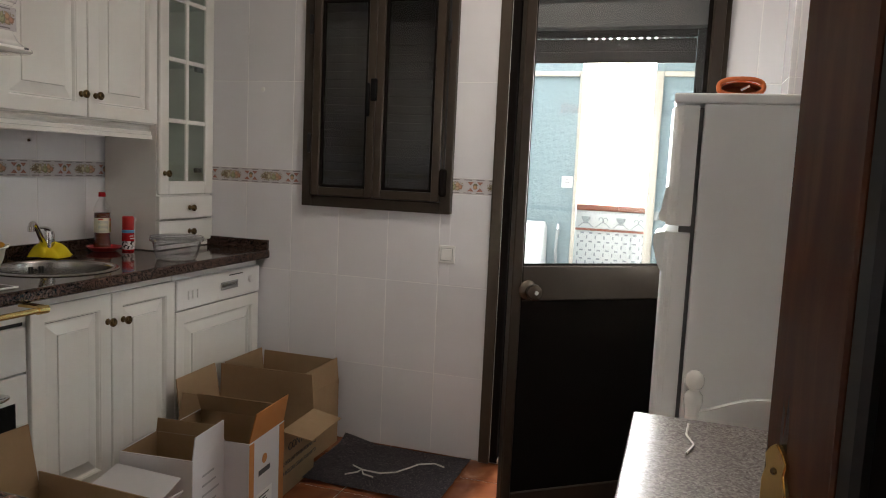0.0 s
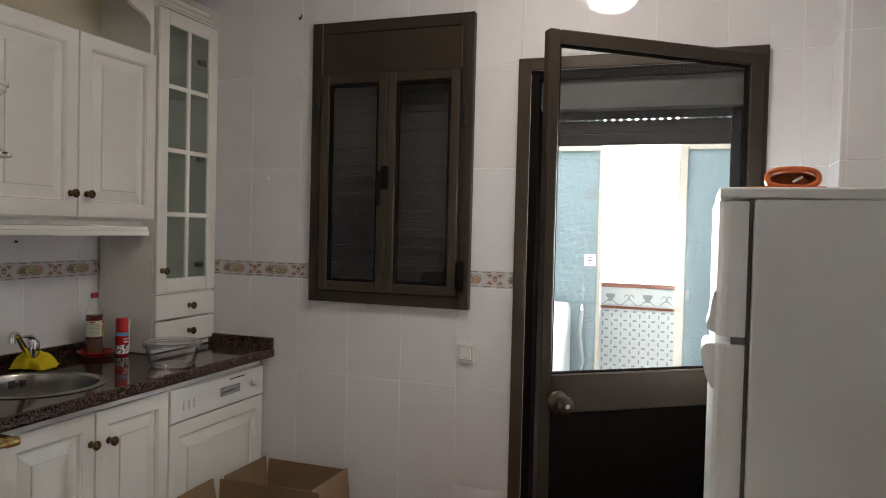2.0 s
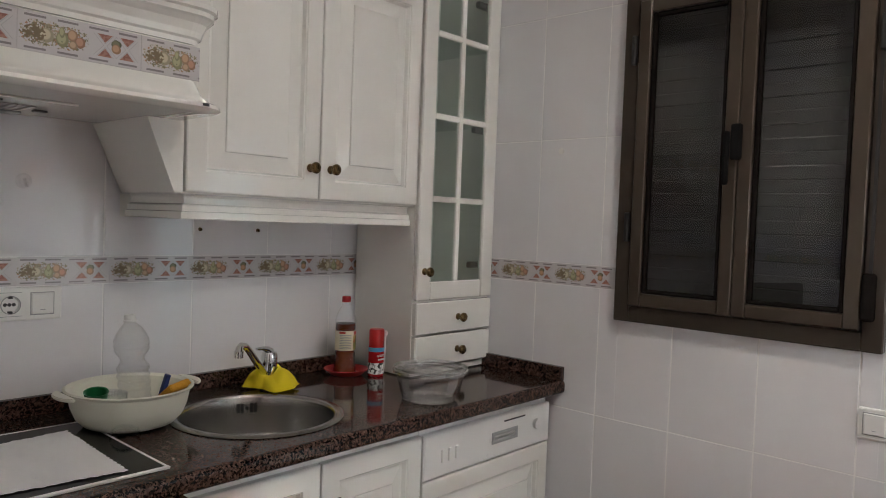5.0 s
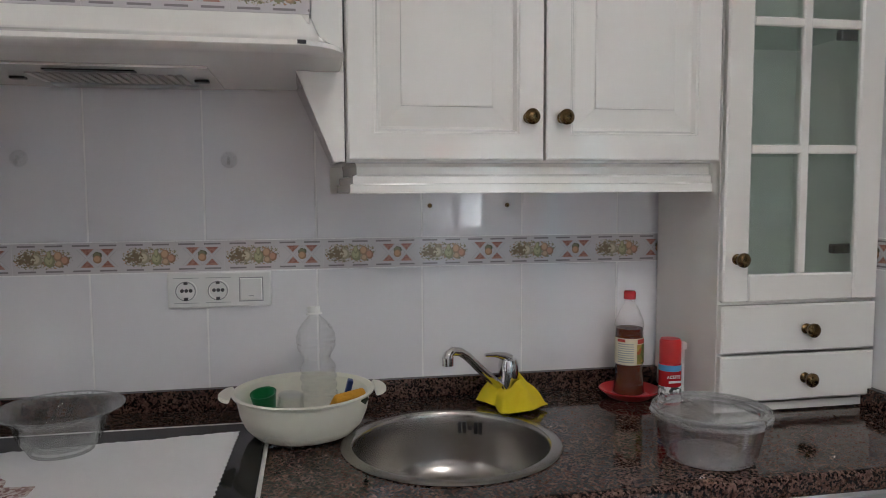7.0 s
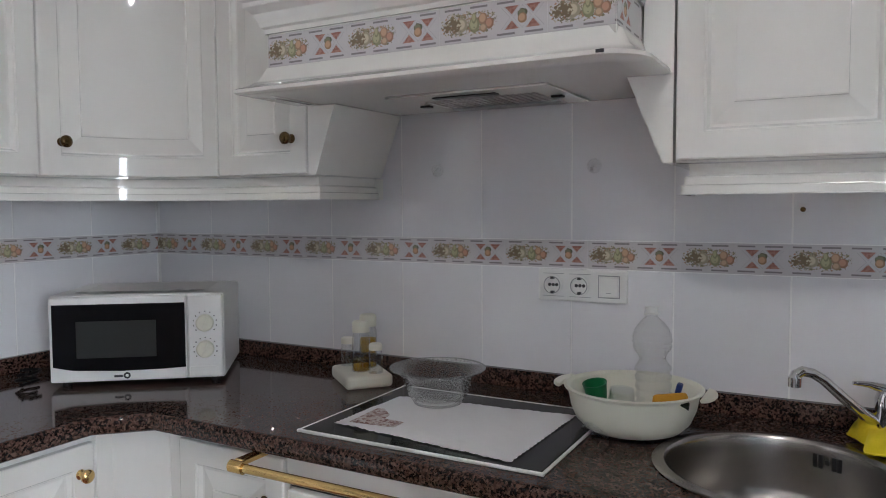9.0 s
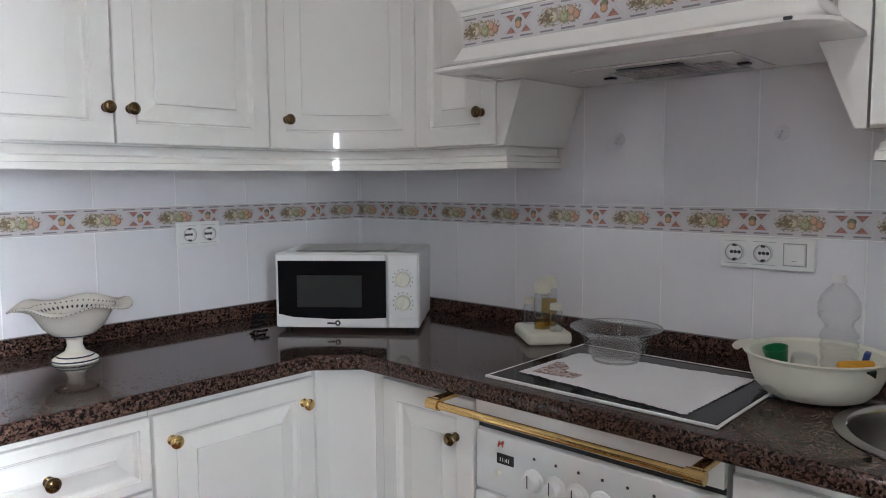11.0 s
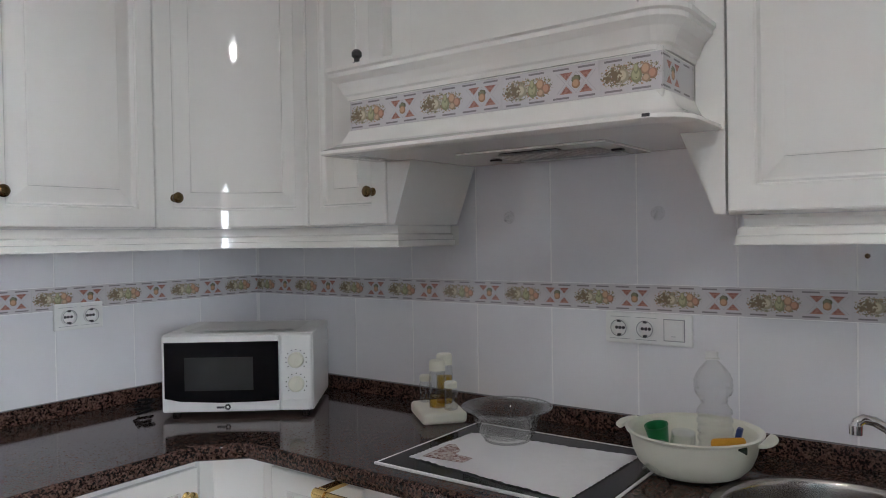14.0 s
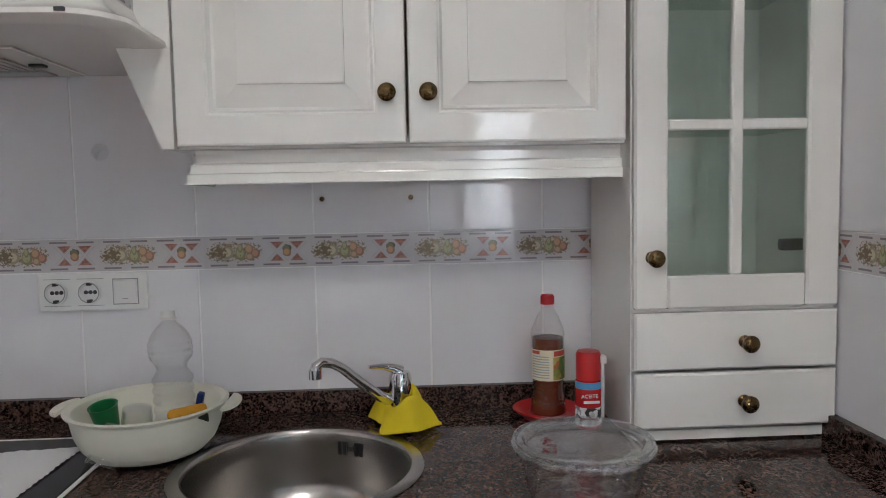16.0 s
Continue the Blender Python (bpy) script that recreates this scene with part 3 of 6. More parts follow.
# parapet of the balcony beyond
PP = 5.85
parapet = thing("parapet", pose(-0.35, PP, 0), "white tiled parapet with terracotta coping", "parapet", kind="structure")
part("body", box(-1.6, 1.6, 0.006, 0.12, 0, 1.04), FACADE, parent=parapet)
for i in range(8):
    part("coping_tile", box(-1.6 + i * 0.4, -1.6 + i * 0.4 + 0.392, -0.02, 0.14, 1.04, 1.085, 0.006), TERRACOTTA, parapet)
part("band", box(-1.6, 1.6, -0.004, 0.005, 0.905, 1.036), FACADE, parapet, "white glazed band with urn ornaments")
part("band_line", box(-1.6, 1.6, -0.008, -0.0045, 0.88, 0.898), TERRACOTTA, parapet)
bm = bmesh.new()
for i in range(-4, 8):
    cx = -0.25 + i * 0.135
    if i % 2 == 0:
        lathe([(0, 0), (0.022, 0), (0.014, 0.012), (0.032, 0.035), (0.036, 0.055), (0, 0.056)], 10, bm, pose(cx, -0.007, 0.935, 0, 0, 0) @ Matrix.Diagonal((1, 0.08, 1, 1)))
    else:
        for s in (-1, 1):
            tube([(cx + s * (0.018 + 0.016 * math.cos(a)), -0.008, 0.965 + 0.022 * math.sin(a)) for a in [k * 0.6 for k in range(9)]], 0.0035, 5, bm)
    tube([(cx - 0.06 + 0.012 * k, -0.008, 0.93 + 0.02 * math.cos((k - 5) * 0.6)) for k in range(11)], 0.003, 5, bm)
part("ornament", bm, GREY_PL, parapet, "grey urns and scrolls")
bm = bmesh.new()
for r in range(0, 12):
    for c in range(-12, 14):
        z, x = 0.86 - r * 0.068, c * 0.068
        box(x - 0.016, x + 0.010, -0.0005, 0.0055, z - 0.006, z + 0.006, bm=bm)
        box(x - 0.038, x - 0.028, -0.0005, 0.0055, z - 0.046, z - 0.018, bm=bm)
part("tile_marks", bm, GREY_PL, parapet, "dark dashes of the tile pattern")
tagged(parapet.children[-1], kind="stuff")

# ---- balcony door, window, entrance door ----
def bar_frame(x0, x1, z0, z1, w, y0, y1, bm=None, bottom=True, bev=0.003):
    bm = box(x0, x0 + w, y0, y1, z0, z1, bev, 1, bm)
    box(x1 - w, x1, y0, y1, z0, z1, bev, 1, bm)
    box(x0 + w, x1 - w, y0 + 0.001, y1 - 0.001, z1 - w, z1, bev, 1, bm)
    if bottom:
        box(x0 + w, x1 - w, y0 + 0.001, y1 - 0.001, z0, z0 + w, bev, 1, bm)
    return bm


door_1 = thing("door_1", north(0), "dark bronze aluminium balcony door, open inwards, glazed above", "door", kind="structure")
part("door_frame", bar_frame(-0.669, 0.243, 0, 2.122, 0.048, -0.022, -0.004, bottom=False), BRONZE_L, door_1)
part("inner_frame", bar_frame(-0.622, 0.197, 0, 2.075, 0.035, -0.002, 0.151, bottom=False), BRONZE_D, door_1)
part("threshold", box(-0.587, 0.162, 0.0, 0.148, -0.01, 0.022, 0.004), CREAM_WOOD, door_1, "pale marble threshold")
for x0 in (-0.586, 0.126):
    part("shutter_guide", box(x0, x0 + 0.035, 0.07, 0.13, 0.0225, 1.921, 0.003), BRONZE_D, door_1, "dark shutter guide rail")
part("shutter_box", box(-0.586, 0.161, 0.03, 0.15, 1.922, 2.039, 0.003), BOX_GREY, door_1, "dark grey roller shutter box")
bm = bmesh.new()
for z0, z1 in ((1.787, 1.834), (1.8338, 1.8855), (1.890, 1.93)):
    box(-0.550, 0.125, 0.095, 0.107, z0, z1, 0.003, 2, bm)
for i in range(22):
    box(-0.550 + i * 0.0305, -0.530 + i * 0.0305, 0.097, 0.105, 1.883, 1.893, 0, 1, bm)
part("shutter_slat", bm, SLAT, door_1, "dark roller shutter slats, rolled up")
# the leaf: hinge at the right, local x runs from the hinge to the free edge
LEAF_W, LEAF_H = 0.835, 2.066
leaf = thing("door_leaf", pose(0.214, 3.085, 0.02, 0, 0, 180 + 37.3), "dark bronze door leaf standing open, knob at waist height", "door", kind="structure")
bm = bmesh.new()
for x0, x1 in ((0, 0.056), (LEAF_W - 0.040, LEAF_W)):
    box(x0, x1, -0.02, 0.02, 0, LEAF_H, 0.004, 1, bm)
box(0.056, LEAF_W - 0.040, -0.019, 0.019, LEAF_H - 0.045, LEAF_H, 0.004, 1, bm)
box(0.056, LEAF_W - 0.040, -0.019, 0.019, 0.827, 0.957, 0.004, 1, bm)
box(0.056, LEAF_W - 0.040, -0.019, 0.019, 0, 0.1, 0.004, 1, bm)
part("leaf_frame", bm, BRONZE, leaf)
part("lower_panel", box(0.054, LEAF_W - 0.038, -0.012, 0.012, 0.09, 0.83), BRONZE_D, leaf, "plain near-black lower panel")
pane = part("pane", box(0.054, LEAF_W - 0.038, -0.003, 0.003, 0.95, LEAF_H - 0.043), PANE, leaf, "clear glass pane")
pane.visible_shadow = False
bm = bar_frame(0.056, LEAF_W - 0.040, 0.955, LEAF_H - 0.045, 0.008, -0.012, 0.012)
part("glazing_bead", bm, BRONZE_D, leaf)
for s in (1, -1):
    k = part("door_knob", lathe([(0.0, 0), (0.034, 0), (0.036, 0.004), (0.030, 0.012), (0.018, 0.018), (0.015, 0.030), (0.024, 0.040), (0.029, 0.052), (0.027, 0.064), (0.018, 0.070), (0.0, 0.071)], 28), KNOB_M, leaf, "dull bronze round door knob", True, pose(LEAF_W - 0.062, 0.02 * s, 0.870, -90 * s, 0, 0))
    part("keyhole", lathe([(0, 0.07), (0.009, 0.07), (0.008, 0.075), (0, 0.0755)], 14), CHROME, k, "", True)
for z in (0.25, 1.1, 1.8):
    part("hinge", lathe([(0, 0), (0.008, 0), (0.008, 0.09), (0, 0.09)], 12), BRONZE_D, leaf, "", True, pose(-0.006, -0.018, z))

window_1 = thing("window_1", north(0), "dark bronze aluminium window, closed, roller shutter down behind", "window", kind="structure")
part("window_frame", bar_frame(-1.594, -0.853, 1.112, 2.322, 0.05, -0.03, 0.05), BRONZE, window_1)
part("shutter_box", box(-1.543, -0.904, -0.026, 0.12, 2.095, 2.271, 0.003), BRONZE, window_1, "bronze roller shutter box")
bm = bmesh.new()
for i in range(24):
    box(-1.563, -0.877, 0.085 + 0.004 * (i % 2), 0.097 + 0.004 * (i % 2), 1.163 + i * 0.039, 1.204 + i * 0.039, 0.004, 2, bm)
part("shutter_slat", bm, SLAT, window_1, "closed roller shutter slats")
for x0, x1, n in ((-1.541, -1.228, "sash"), (-1.226, -0.906, "sash")):
    s = part(n, bar_frame(x0, x1, 1.165, 2.092, 0.038, -0.042, 0.0), BRONZE_L, window_1, "lighter brown casement frame")
    part("bead", bar_frame(x0 + 0.039, x1 - 0.039, 1.204, 2.053, 0.012, -0.034, -0.012), BRONZE_D, s)
    p = part("pane", box(x0 + 0.040, x1 - 0.040, -0.024, -0.018, 1.205, 2.052), PANE, s, "clear glass pane over dark slats")
    p.visible_shadow = False
part("handle", box(-1.243, -1.213, -0.062, -0.0425, 1.60, 1.70, 0.006), HANDLE_BLACK, window_1)
part("lever", box(-1.258, -1.243, -0.075, -0.055, 1.53, 1.68, 0.006), HANDLE_BLACK, window_1, "black window lever")
for x, z in ((-1.556, 1.90), (-1.556, 1.36), (-0.885, 1.86)):
    part("hinge", box(x - 0.008, x + 0.008, -0.045, -0.0305, z, z + 0.09, 0.004), BLACK_PL, window_1)
part("strap_winder", box(-0.904, -0.872, -0.055, -0.0305, 1.19, 1.31, 0.008), BRONZE_D, window_1, "shutter strap winder")
part("strap", box(-0.892, -0.884, -0.036, -0.0305, 1.31, 2.28), SLAT, window_1, "grey shutter strap")

door_2 = thing("door_2", pose(0.558, 0.118, 0.01, 0, 0, 113.6), "mahogany entrance door leaf standing open, brass handle plate", "door", kind="structure")
DW2 = 0.79
bm = bmesh.new()
for x0, x1 in ((0, 0.11), (DW2 - 0.11, DW2)):
    box(x0, x1, -0.02, 0.02, 0, 2.03, 0.003, 1, bm)
for z0, z1 in ((0, 0.2), (1.92, 2.03)):
    box(0.11, DW2 - 0.11, -0.019, 0.019, z0, z1, 0.003, 1, bm)
part("leaf_frame", bm, MAHOGANY, door_2)
# panel and its border filled with plain near-black
for z0, z1 in ((0.2, 1.92),):
    part("moulding", bar_frame(0.108, DW2 - 0.108, z0 - 0.002, z1 + 0.002, 0.028, -0.018, 0.018, bev=0.006), BLACK_PL, door_2, "black strips round the panel")
    part("pane", box(0.13, DW2 - 0.13, -0.004, 0.004, z0 + 0.02, z1 - 0.02), BRONZE_D, door_2, "plain matt near-black panel")
plate = part("handle_plate", prism([(-0.020, 0), (0.020, 0), (0.022, 0.20), (0.016, 0.215), (0.019, 0.228), (0.010, 0.238), (0, 0.244), (-0.010, 0.238), (-0.019, 0.228), (-0.016, 0.215), (-0.022, 0.20)], 0, 0.006, bevel=0.0015), BRASS, door_2, "polished brass handle plate with a scalloped top", False, pose(DW2 - 0.030, 0.0205, 0.80, 90, 0, 180))
part("handle", tube([(0, 0.10, 0.005), (0, 0.10, 0.03), (0, 0.10, 0.045), (0.012, 0.10, 0.052), (0.05, 0.10, 0.054), (0.085, 0.096, 0.052), (0.10, 0.093, 0.05)], [0.012, 0.010, 0.009, 0.009, 0.008, 0.0075, 0.006], 12), BRASS, plate, "brass lever handle", True)
for z in (0.06, 0.215):
    part("screw", lathe([(0, 0), (0.004, 0), (0.003, 0.002), (0, 0.002)], 10), BRASS_OLD, plate, "", False, pose(0, z, 0.006))
bm = box(EDOOR[0] - 0.07, EDOOR[0] + 0.012, SY - 0.135, SY + 0.012, 0, 2.12, 0.004)
box(EDOOR[1] - 0.012, EDOOR[1] + 0.07, SY - 0.135, SY + 0.012, 0, 2.12, 0.004, 2, bm)
box(EDOOR[0] + 0.012, EDOOR[1] - 0.012, SY - 0.134, SY + 0.011, 2.048, 2.12, 0.004, 2, bm)
tagged(part("door_frame_trim", bm, MAHOGANY), "mahogany door frame of the entrance", "trim", kind="structure")

# ---- kitchen units ----
def knob_shape():
    return lathe([(0, 0), (0.011, 0), (0.012, 0.003), (0.007, 0.007), (0.006, 0.013), (0.011, 0.018), (0.0155, 0.024), (0.016, 0.030), (0.012, 0.035), (0.004, 0.037), (0, 0.037)], 20)


def knob(parent, x, z, y, material=BRASS_OLD):
    return part("knob", knob_shape(), material, parent, "aged brass knob", True, pose(x, y, z, 90, 0, 0))


def door(parent, x, z, w, h, y, knob_at=(), name="door", t=0.02, material=BRASS_OLD):
    d = part(name, stepped(w - 0.005, h - 0.005, panel_levels(w, t), None, 0, 0), LACQUER, parent, "", False, pose(x + 0.0025, y, z + 0.0025))
    for kx, kz in knob_at:
        knob(d, kx, kz, -t + 0.001, material)
    return d


RAIL = [(0.0, 1.383), (0.013, 1.383), (0.015, 1.385), (0.015, 1.401), (0.021, 1.403), (0.021, 1.4165), (0.024, 1.419), (0.030, 1.4215), (0.030, 1.437), (0.027, 1.4435), (0.0, 1.4435)]
CROWN = [(0.0, 2.34), (0.006, 2.34), (0.010, 2.352), (0.022, 2.362), (0.036, 2.382), (0.050, 2.396), (0.056, 2.402), (0.056, 2.418), (0.0, 2.418)]
WD = 0.295  # carcass depth of the wall units


def valance(w, z0, z1, y0, y1):
    """Scalloped board between two uprights."""
    n = 40
    pts = []
    for i in range(n + 1):
        u = i / n
        a = min(u, 1 - u) * w
        dip = 0.125 * max(0, 1 - a / 0.26) ** 1.4
        wave = 0.022 * math.sin(a * 46) * max(0, 1 - a / 0.26)
        pts.append((u * w, z0 + 0.13 - dip + wave * 0.5))
    bm = bmesh.new()
    f = [[bm.verts.new((x, y, z)) for x, z in pts] for y in (y0, y1)]
    g = [[bm.verts.new((x, y, z1)) for x, z in pts] for y in (y0, y1)]
    for i in range(n):
        bm.faces.new((f[0][i], f[0][i + 1], g[0][i + 1], g[0][i]))
        bm.faces.new((f[1][i], f[1][i + 1], g[1][i + 1], g[1][i]))
        bm.faces.new((f[0][i], f[0][i + 1], f[1][i + 1], f[1][i]))
    return bm


# wall unit over the sink, with an open niche above its doors
ur = thing("wall_cabinet", west(1.909), "white lacquered wall cabinet with two raised-panel doors", "cabinet")
for x0 in (0.0, 0.782):
    part("side_panel", box(x0, x0 + 0.018, -WD, -0.012, 1.445, 2.44), LACQUER, ur)
for z0, z1 in ((1.445, 1.463), (2.10, 2.122), (2.422, 2.44)):
    part("board", box(0.018, 0.782, -WD, -0.012, z0, z1), LACQUER, ur)
part("back_panel", box(0.018, 0.782, -0.030, -0.012, 1.463, 2.422), LACQUER_IN, ur, "cream back board of the open niche")
door(ur, 0.0, 1.447, 0.405, 0.683, -WD, [(0.367, 0.086)])
door(ur, 0.405, 1.447, 0.395, 0.683, -WD, [(0.034, 0.086)])
part("valance", valance(0.764, 2.245, 2.422, -WD, -WD + 0.018), LACQUER, ur, "scalloped valance board", at=pose(0.018, 0, 0))
part("light_rail", sweep([(0.80, -WD - 0.004), (-0.006, -WD - 0.004), (-0.024, -0.014)], RAIL), LACQUER, ur)
part("cornice", sweep([(0.80, -WD - 0.02), (0.0, -WD - 0.02)], [(o, z + 0.10) for o, z in CROWN]), LACQUER, ur)

# tall display unit on the worktop
tw = thing("display_cabinet", west(2.72), "white tall display cabinet with eight-pane glass door and two drawers", "cabinet")
TW, TZ = 0.390, 0.886
for x0 in (0, TW - 0.018):
    part("side_panel", box(x0, x0 + 0.018, -WD, -0.012, TZ, 2.34), LACQUER, tw)
for z in (TZ, 1.118, 2.322):
    part("board", box(0.018, TW - 0.018, -WD, -0.012, z, z + 0.018), LACQUER, tw)
part("back_panel", box(0.018, TW - 0.018, -0.028, -0.012, 1.136, 2.322), LACQUER, tw)
for z in (1.475, 1.749, 2.02):
    part("shelf", box(0.019, TW - 0.019, -WD + 0.03, -0.03, z - 0.003, z + 0.003), PANE_GREEN, tw, "glass shelf")
gd = part("glass_door", bar_frame(0.002, TW - 0.002, 1.138, 2.338, 0.062, -WD - 0.02, -WD, bev=0.004), LACQUER, tw, "eight-pane glazed door")
bm = box(0.182, 0.204, -WD - 0.018, -WD - 0.002, 1.20, 2.276, 0.003, 1)
for z in (1.475, 1.749, 2.02):
    box(0.064, TW - 0.064, -WD - 0.017, -WD - 0.003, z - 0.010, z + 0.010, 0.003, 1, bm)
part("muntin", bm, LACQUER, gd)
for i, z0 in enumerate((1.2, 1.482, 1.756, 2.027)):
    for x0, x1 in ((0.063, 0.186), (0.20, TW - 0.063)):
        part("pane", box(x0, x1, -WD - 0.010, -WD - 0.007, z0, (1.468, 1.742, 2.013, 2.277)[i]), PANE_GREEN, gd, "greenish glass pane")
knob(gd, 0.033, 1.235, -WD - 0.019)
for z in (1.24, 1.72, 2.16):
    part("hinge", box(TW - 0.10, TW - 0.03, -WD + 0.002, -WD + 0.022, z, z + 0.022, 0.004), BLACK_PL, gd, "dark cup hinge")
for z0, h in ((1.024, 0.111), (0.913, 0.109)):
    d = part("drawer", stepped(TW - 0.004, h - 0.004, [(0, 0), (0, 0.016), (0.004, 0.02)]), LACQUER, tw, "", False, pose(0.002, -WD, z0))
    knob(d, 0.207, h * 0.46, -0.019)
part("cornice", sweep([(TW, -WD - 0.02), (0.0, -WD - 0.02)], CROWN), LACQUER, tw)

# left wall units: narrow one beside the hood, corner one, double one on the microwave wall
ul = thing("wall_cabinet", west(0.686), "narrow white wall cabinet beside the cooker hood", "cabinet")
part("body", box(0, 0.312, -WD, -0.012, 1.445, 2.34), LACQUER, ul)
door(ul, 0.0, 1.447, 0.314, 0.87, -WD, [(0.262, 0.09)])

us = thing("wall_cabinet", south(-0.86), "white wall cabinet with two raised-panel doors", "cabinet")
SD = 0.32
part("body", box(0, 0.92, -SD, -0.012, 1.445, 2.34), LACQUER, us)
door(us, 0.0, 1.447, 0.46, 0.87, -SD, [(0.435, 0.088)])
door(us, 0.46, 1.447, 0.46, 0.87, -SD, [(0.036, 0.088)])
ue = thing("wall_cabinet", south(-0.56), "narrow white wall cabinet at the end of the row", "cabinet")
part("body", box(0, 0.297, -SD, -0.012, 1.445, 2.34), LACQUER, ue)
door(ue, 0.0, 1.447, 0.298, 0.87, -SD, [(0.03, 0.088)])

uc = thing("corner_wall_cabinet", pose(0, 0, 0), "white corner wall cabinet with an angled raised-panel door", "cabinet")
cA, cB = Vector((-1.783, 0.06 + SD)), Vector((-2.42 + WD, 0.684))
cR = Vector((cB.x - cA.x, cA.y - cB.y))  # both negative: half axes of the quarter-round front


def corner_front(u, d=0.0):
    """Point and turn of the hollow front, u from the microwave wall (0) to the sink wall (1), d metres proud of it."""
    a = u * math.pi / 2
    p = Vector((cA.x + cR.x * math.sin(a), cB.y + cR.y * math.cos(a)))
    n = Vector((-cR.y * math.sin(a), -cR.x * math.cos(a))).normalized()
    return p + n * d, math.degrees(math.atan2(n.y, n.x)) + 90


def hollow_door(h, z0):
    w = 0.508
    b = stepped(w, h, panel_levels(w))
    for i in range(1, 24):
        bmesh.ops.bisect_plane(b, geom=b.verts[:] + b.edges[:] + b.faces[:], plane_co=(w * i / 24, 0, 0), plane_no=(1, 0, 0))
    for e in b.edges:
        e.smooth = e.calc_face_angle(0.0) < 0.02
    for v in b.verts:
        p, _ = corner_front(v.co.x / w, -v.co.y)
        v.co = (p.x, p.y, z0 + v.co.z)
    return b


ARC = [corner_front(i / 16)[0] for i in range(17)]
part("body", prism([(WX + 0.012, SY + 0.012), (-1.783, SY + 0.012)] + [(p.x, p.y) for p in ARC] + [(WX + 0.012, 0.684)], 1.445, 2.34), LACQUER, uc)
dc = part("door", hollow_door(0.866, 1.449), LACQUER, uc, "hollow curved raised-panel door")
dc.data.polygons.foreach_set("use_smooth", [True] * len(dc.data.polygons))
kp, kt = corner_front(0.105, 0.019)
part("knob", knob_shape(), BRASS_OLD, dc, "aged brass knob", True, pose(kp.x, kp.y, 1.537, 0, 0, kt) @ pose(0, 0, 0, 90, 0, 0))
trim = tagged(part("trim", sweep([(WX + 0.012, 1.031), (cB.x + 0.004, 1.031)] + [tuple(corner_front(1 - i / 16, 0.004)[0]) for i in range(17)] + [(-0.562, cA.y + 0.004)], RAIL), LACQUER, smooth=True), "white moulded light rail under the wall cabinets", "trim", kind="structure")

# cooker hood
hd = thing("cooker_hood", pose(0, 0, 0), "white cooker hood with a fruit frieze and moulded cornice", "cooker hood")
HX, H0, H1 = -1.93, 1.036, 1.842
part("mantle", box(-2.40, HX, H0, H1, 1.668, 1.765, 0.002), LACQUER, hd)
LIP = [(0.0, 1.682), (0.004, 1.682), (0.010, 1.668), (0.018, 1.652), (0.034, 1.640), (0.048, 1.634), (0.056, 1.630), (0.058, 1.622), (0.052, 1.618), (0.0, 1.618)]
HP = [(-2.12, H1)] + [(HX - 0.03 + 0.03 * math.sin(a), H1 - 0.03 + 0.03 * math.cos(a)) for a in [k * math.pi / 12 for k in range(7)]] + [(HX, H0 + 0.002), (-2.09, H0 + 0.002)]
part("lip", sweep(HP[::-1], LIP), LACQUER, hd, smooth=True)
HC = [(0.0, 1.758), (0.006, 1.758), (0.008, 1.768), (0.014, 1.772), (0.018, 1.784), (0.026, 1.800), (0.036, 1.810), (0.041, 1.814), (0.041, 1.824), (0.048, 1.828), (0.048, 1.838), (0.0, 1.838)]
part("cornice", sweep(HP[::-1], HC), LACQUER, hd)
part("top_board", box(-2.40, HX, H0, H1, 1.80, 1.836), LACQUER, hd)
part("underside", box(-2.40, HX, H0, H1, 1.620, 1.640), LACQUER, hd)
flt = part("filter_unit", box(-2.375, -2.085, 1.25, 1.655, 1.615, 1.6195, 0.002), LACQUER, hd, "white extractor filter unit")
part("dark_slot", box(-2.140, -2.118, 1.36, 1.52, 1.612, 1.6145), BLACK_PL, flt)
bm = bmesh.new()
for i in range(17):
    y = 1.315 + i * 0.017
    box(-2.28, -2.165, y, y + 0.010, 1.612, 1.6145, 0, 1, bm)
part("grille_slat", bm, FILTER, flt, "grey filter slats")
part("light_cover", box(-2.345, -2.295, 1.32, 1.61, 1.610, 1.6145, 0.002), GREY_PL, flt, "grey light cover")
for y in (1.268, 1.612):
    part("switch", box(-2.24, -2.22, y, y + 0.028, 1.609, 1.6145, 0.002), BLACK_PL, flt)
part("chip", box(HX + 0.052, HX + 0.0585, H1 - 0.020, H1 - 0.006, 1.624, 1.63), DARK_LINE, hd, "small dark chip in the lacquer")


def bracket(back_lo, back_hi, front_lo, front_hi, y_out, z0, z1):
    """A splayed cheek between the hood and the wall unit."""
    bm = bmesh.new()
    rows = []
    for z, yb, yf in ((z0, back_lo, front_lo), (z1, back_hi, front_hi)):
        rows.append([bm.verts.new(p) for p in ((-2.408, yb, z), (-2.11, yf, z), (-2.11, y_out, z), (-2.408, y_out, z))])
    bm.faces.new(rows[0])
    bm.faces.new(rows[1])
    for i in range(4):
        bm.faces.new((rows[0][i], rows[0][(i + 1) % 4], rows[1][(i + 1) % 4], rows[1][i]))
    return bm


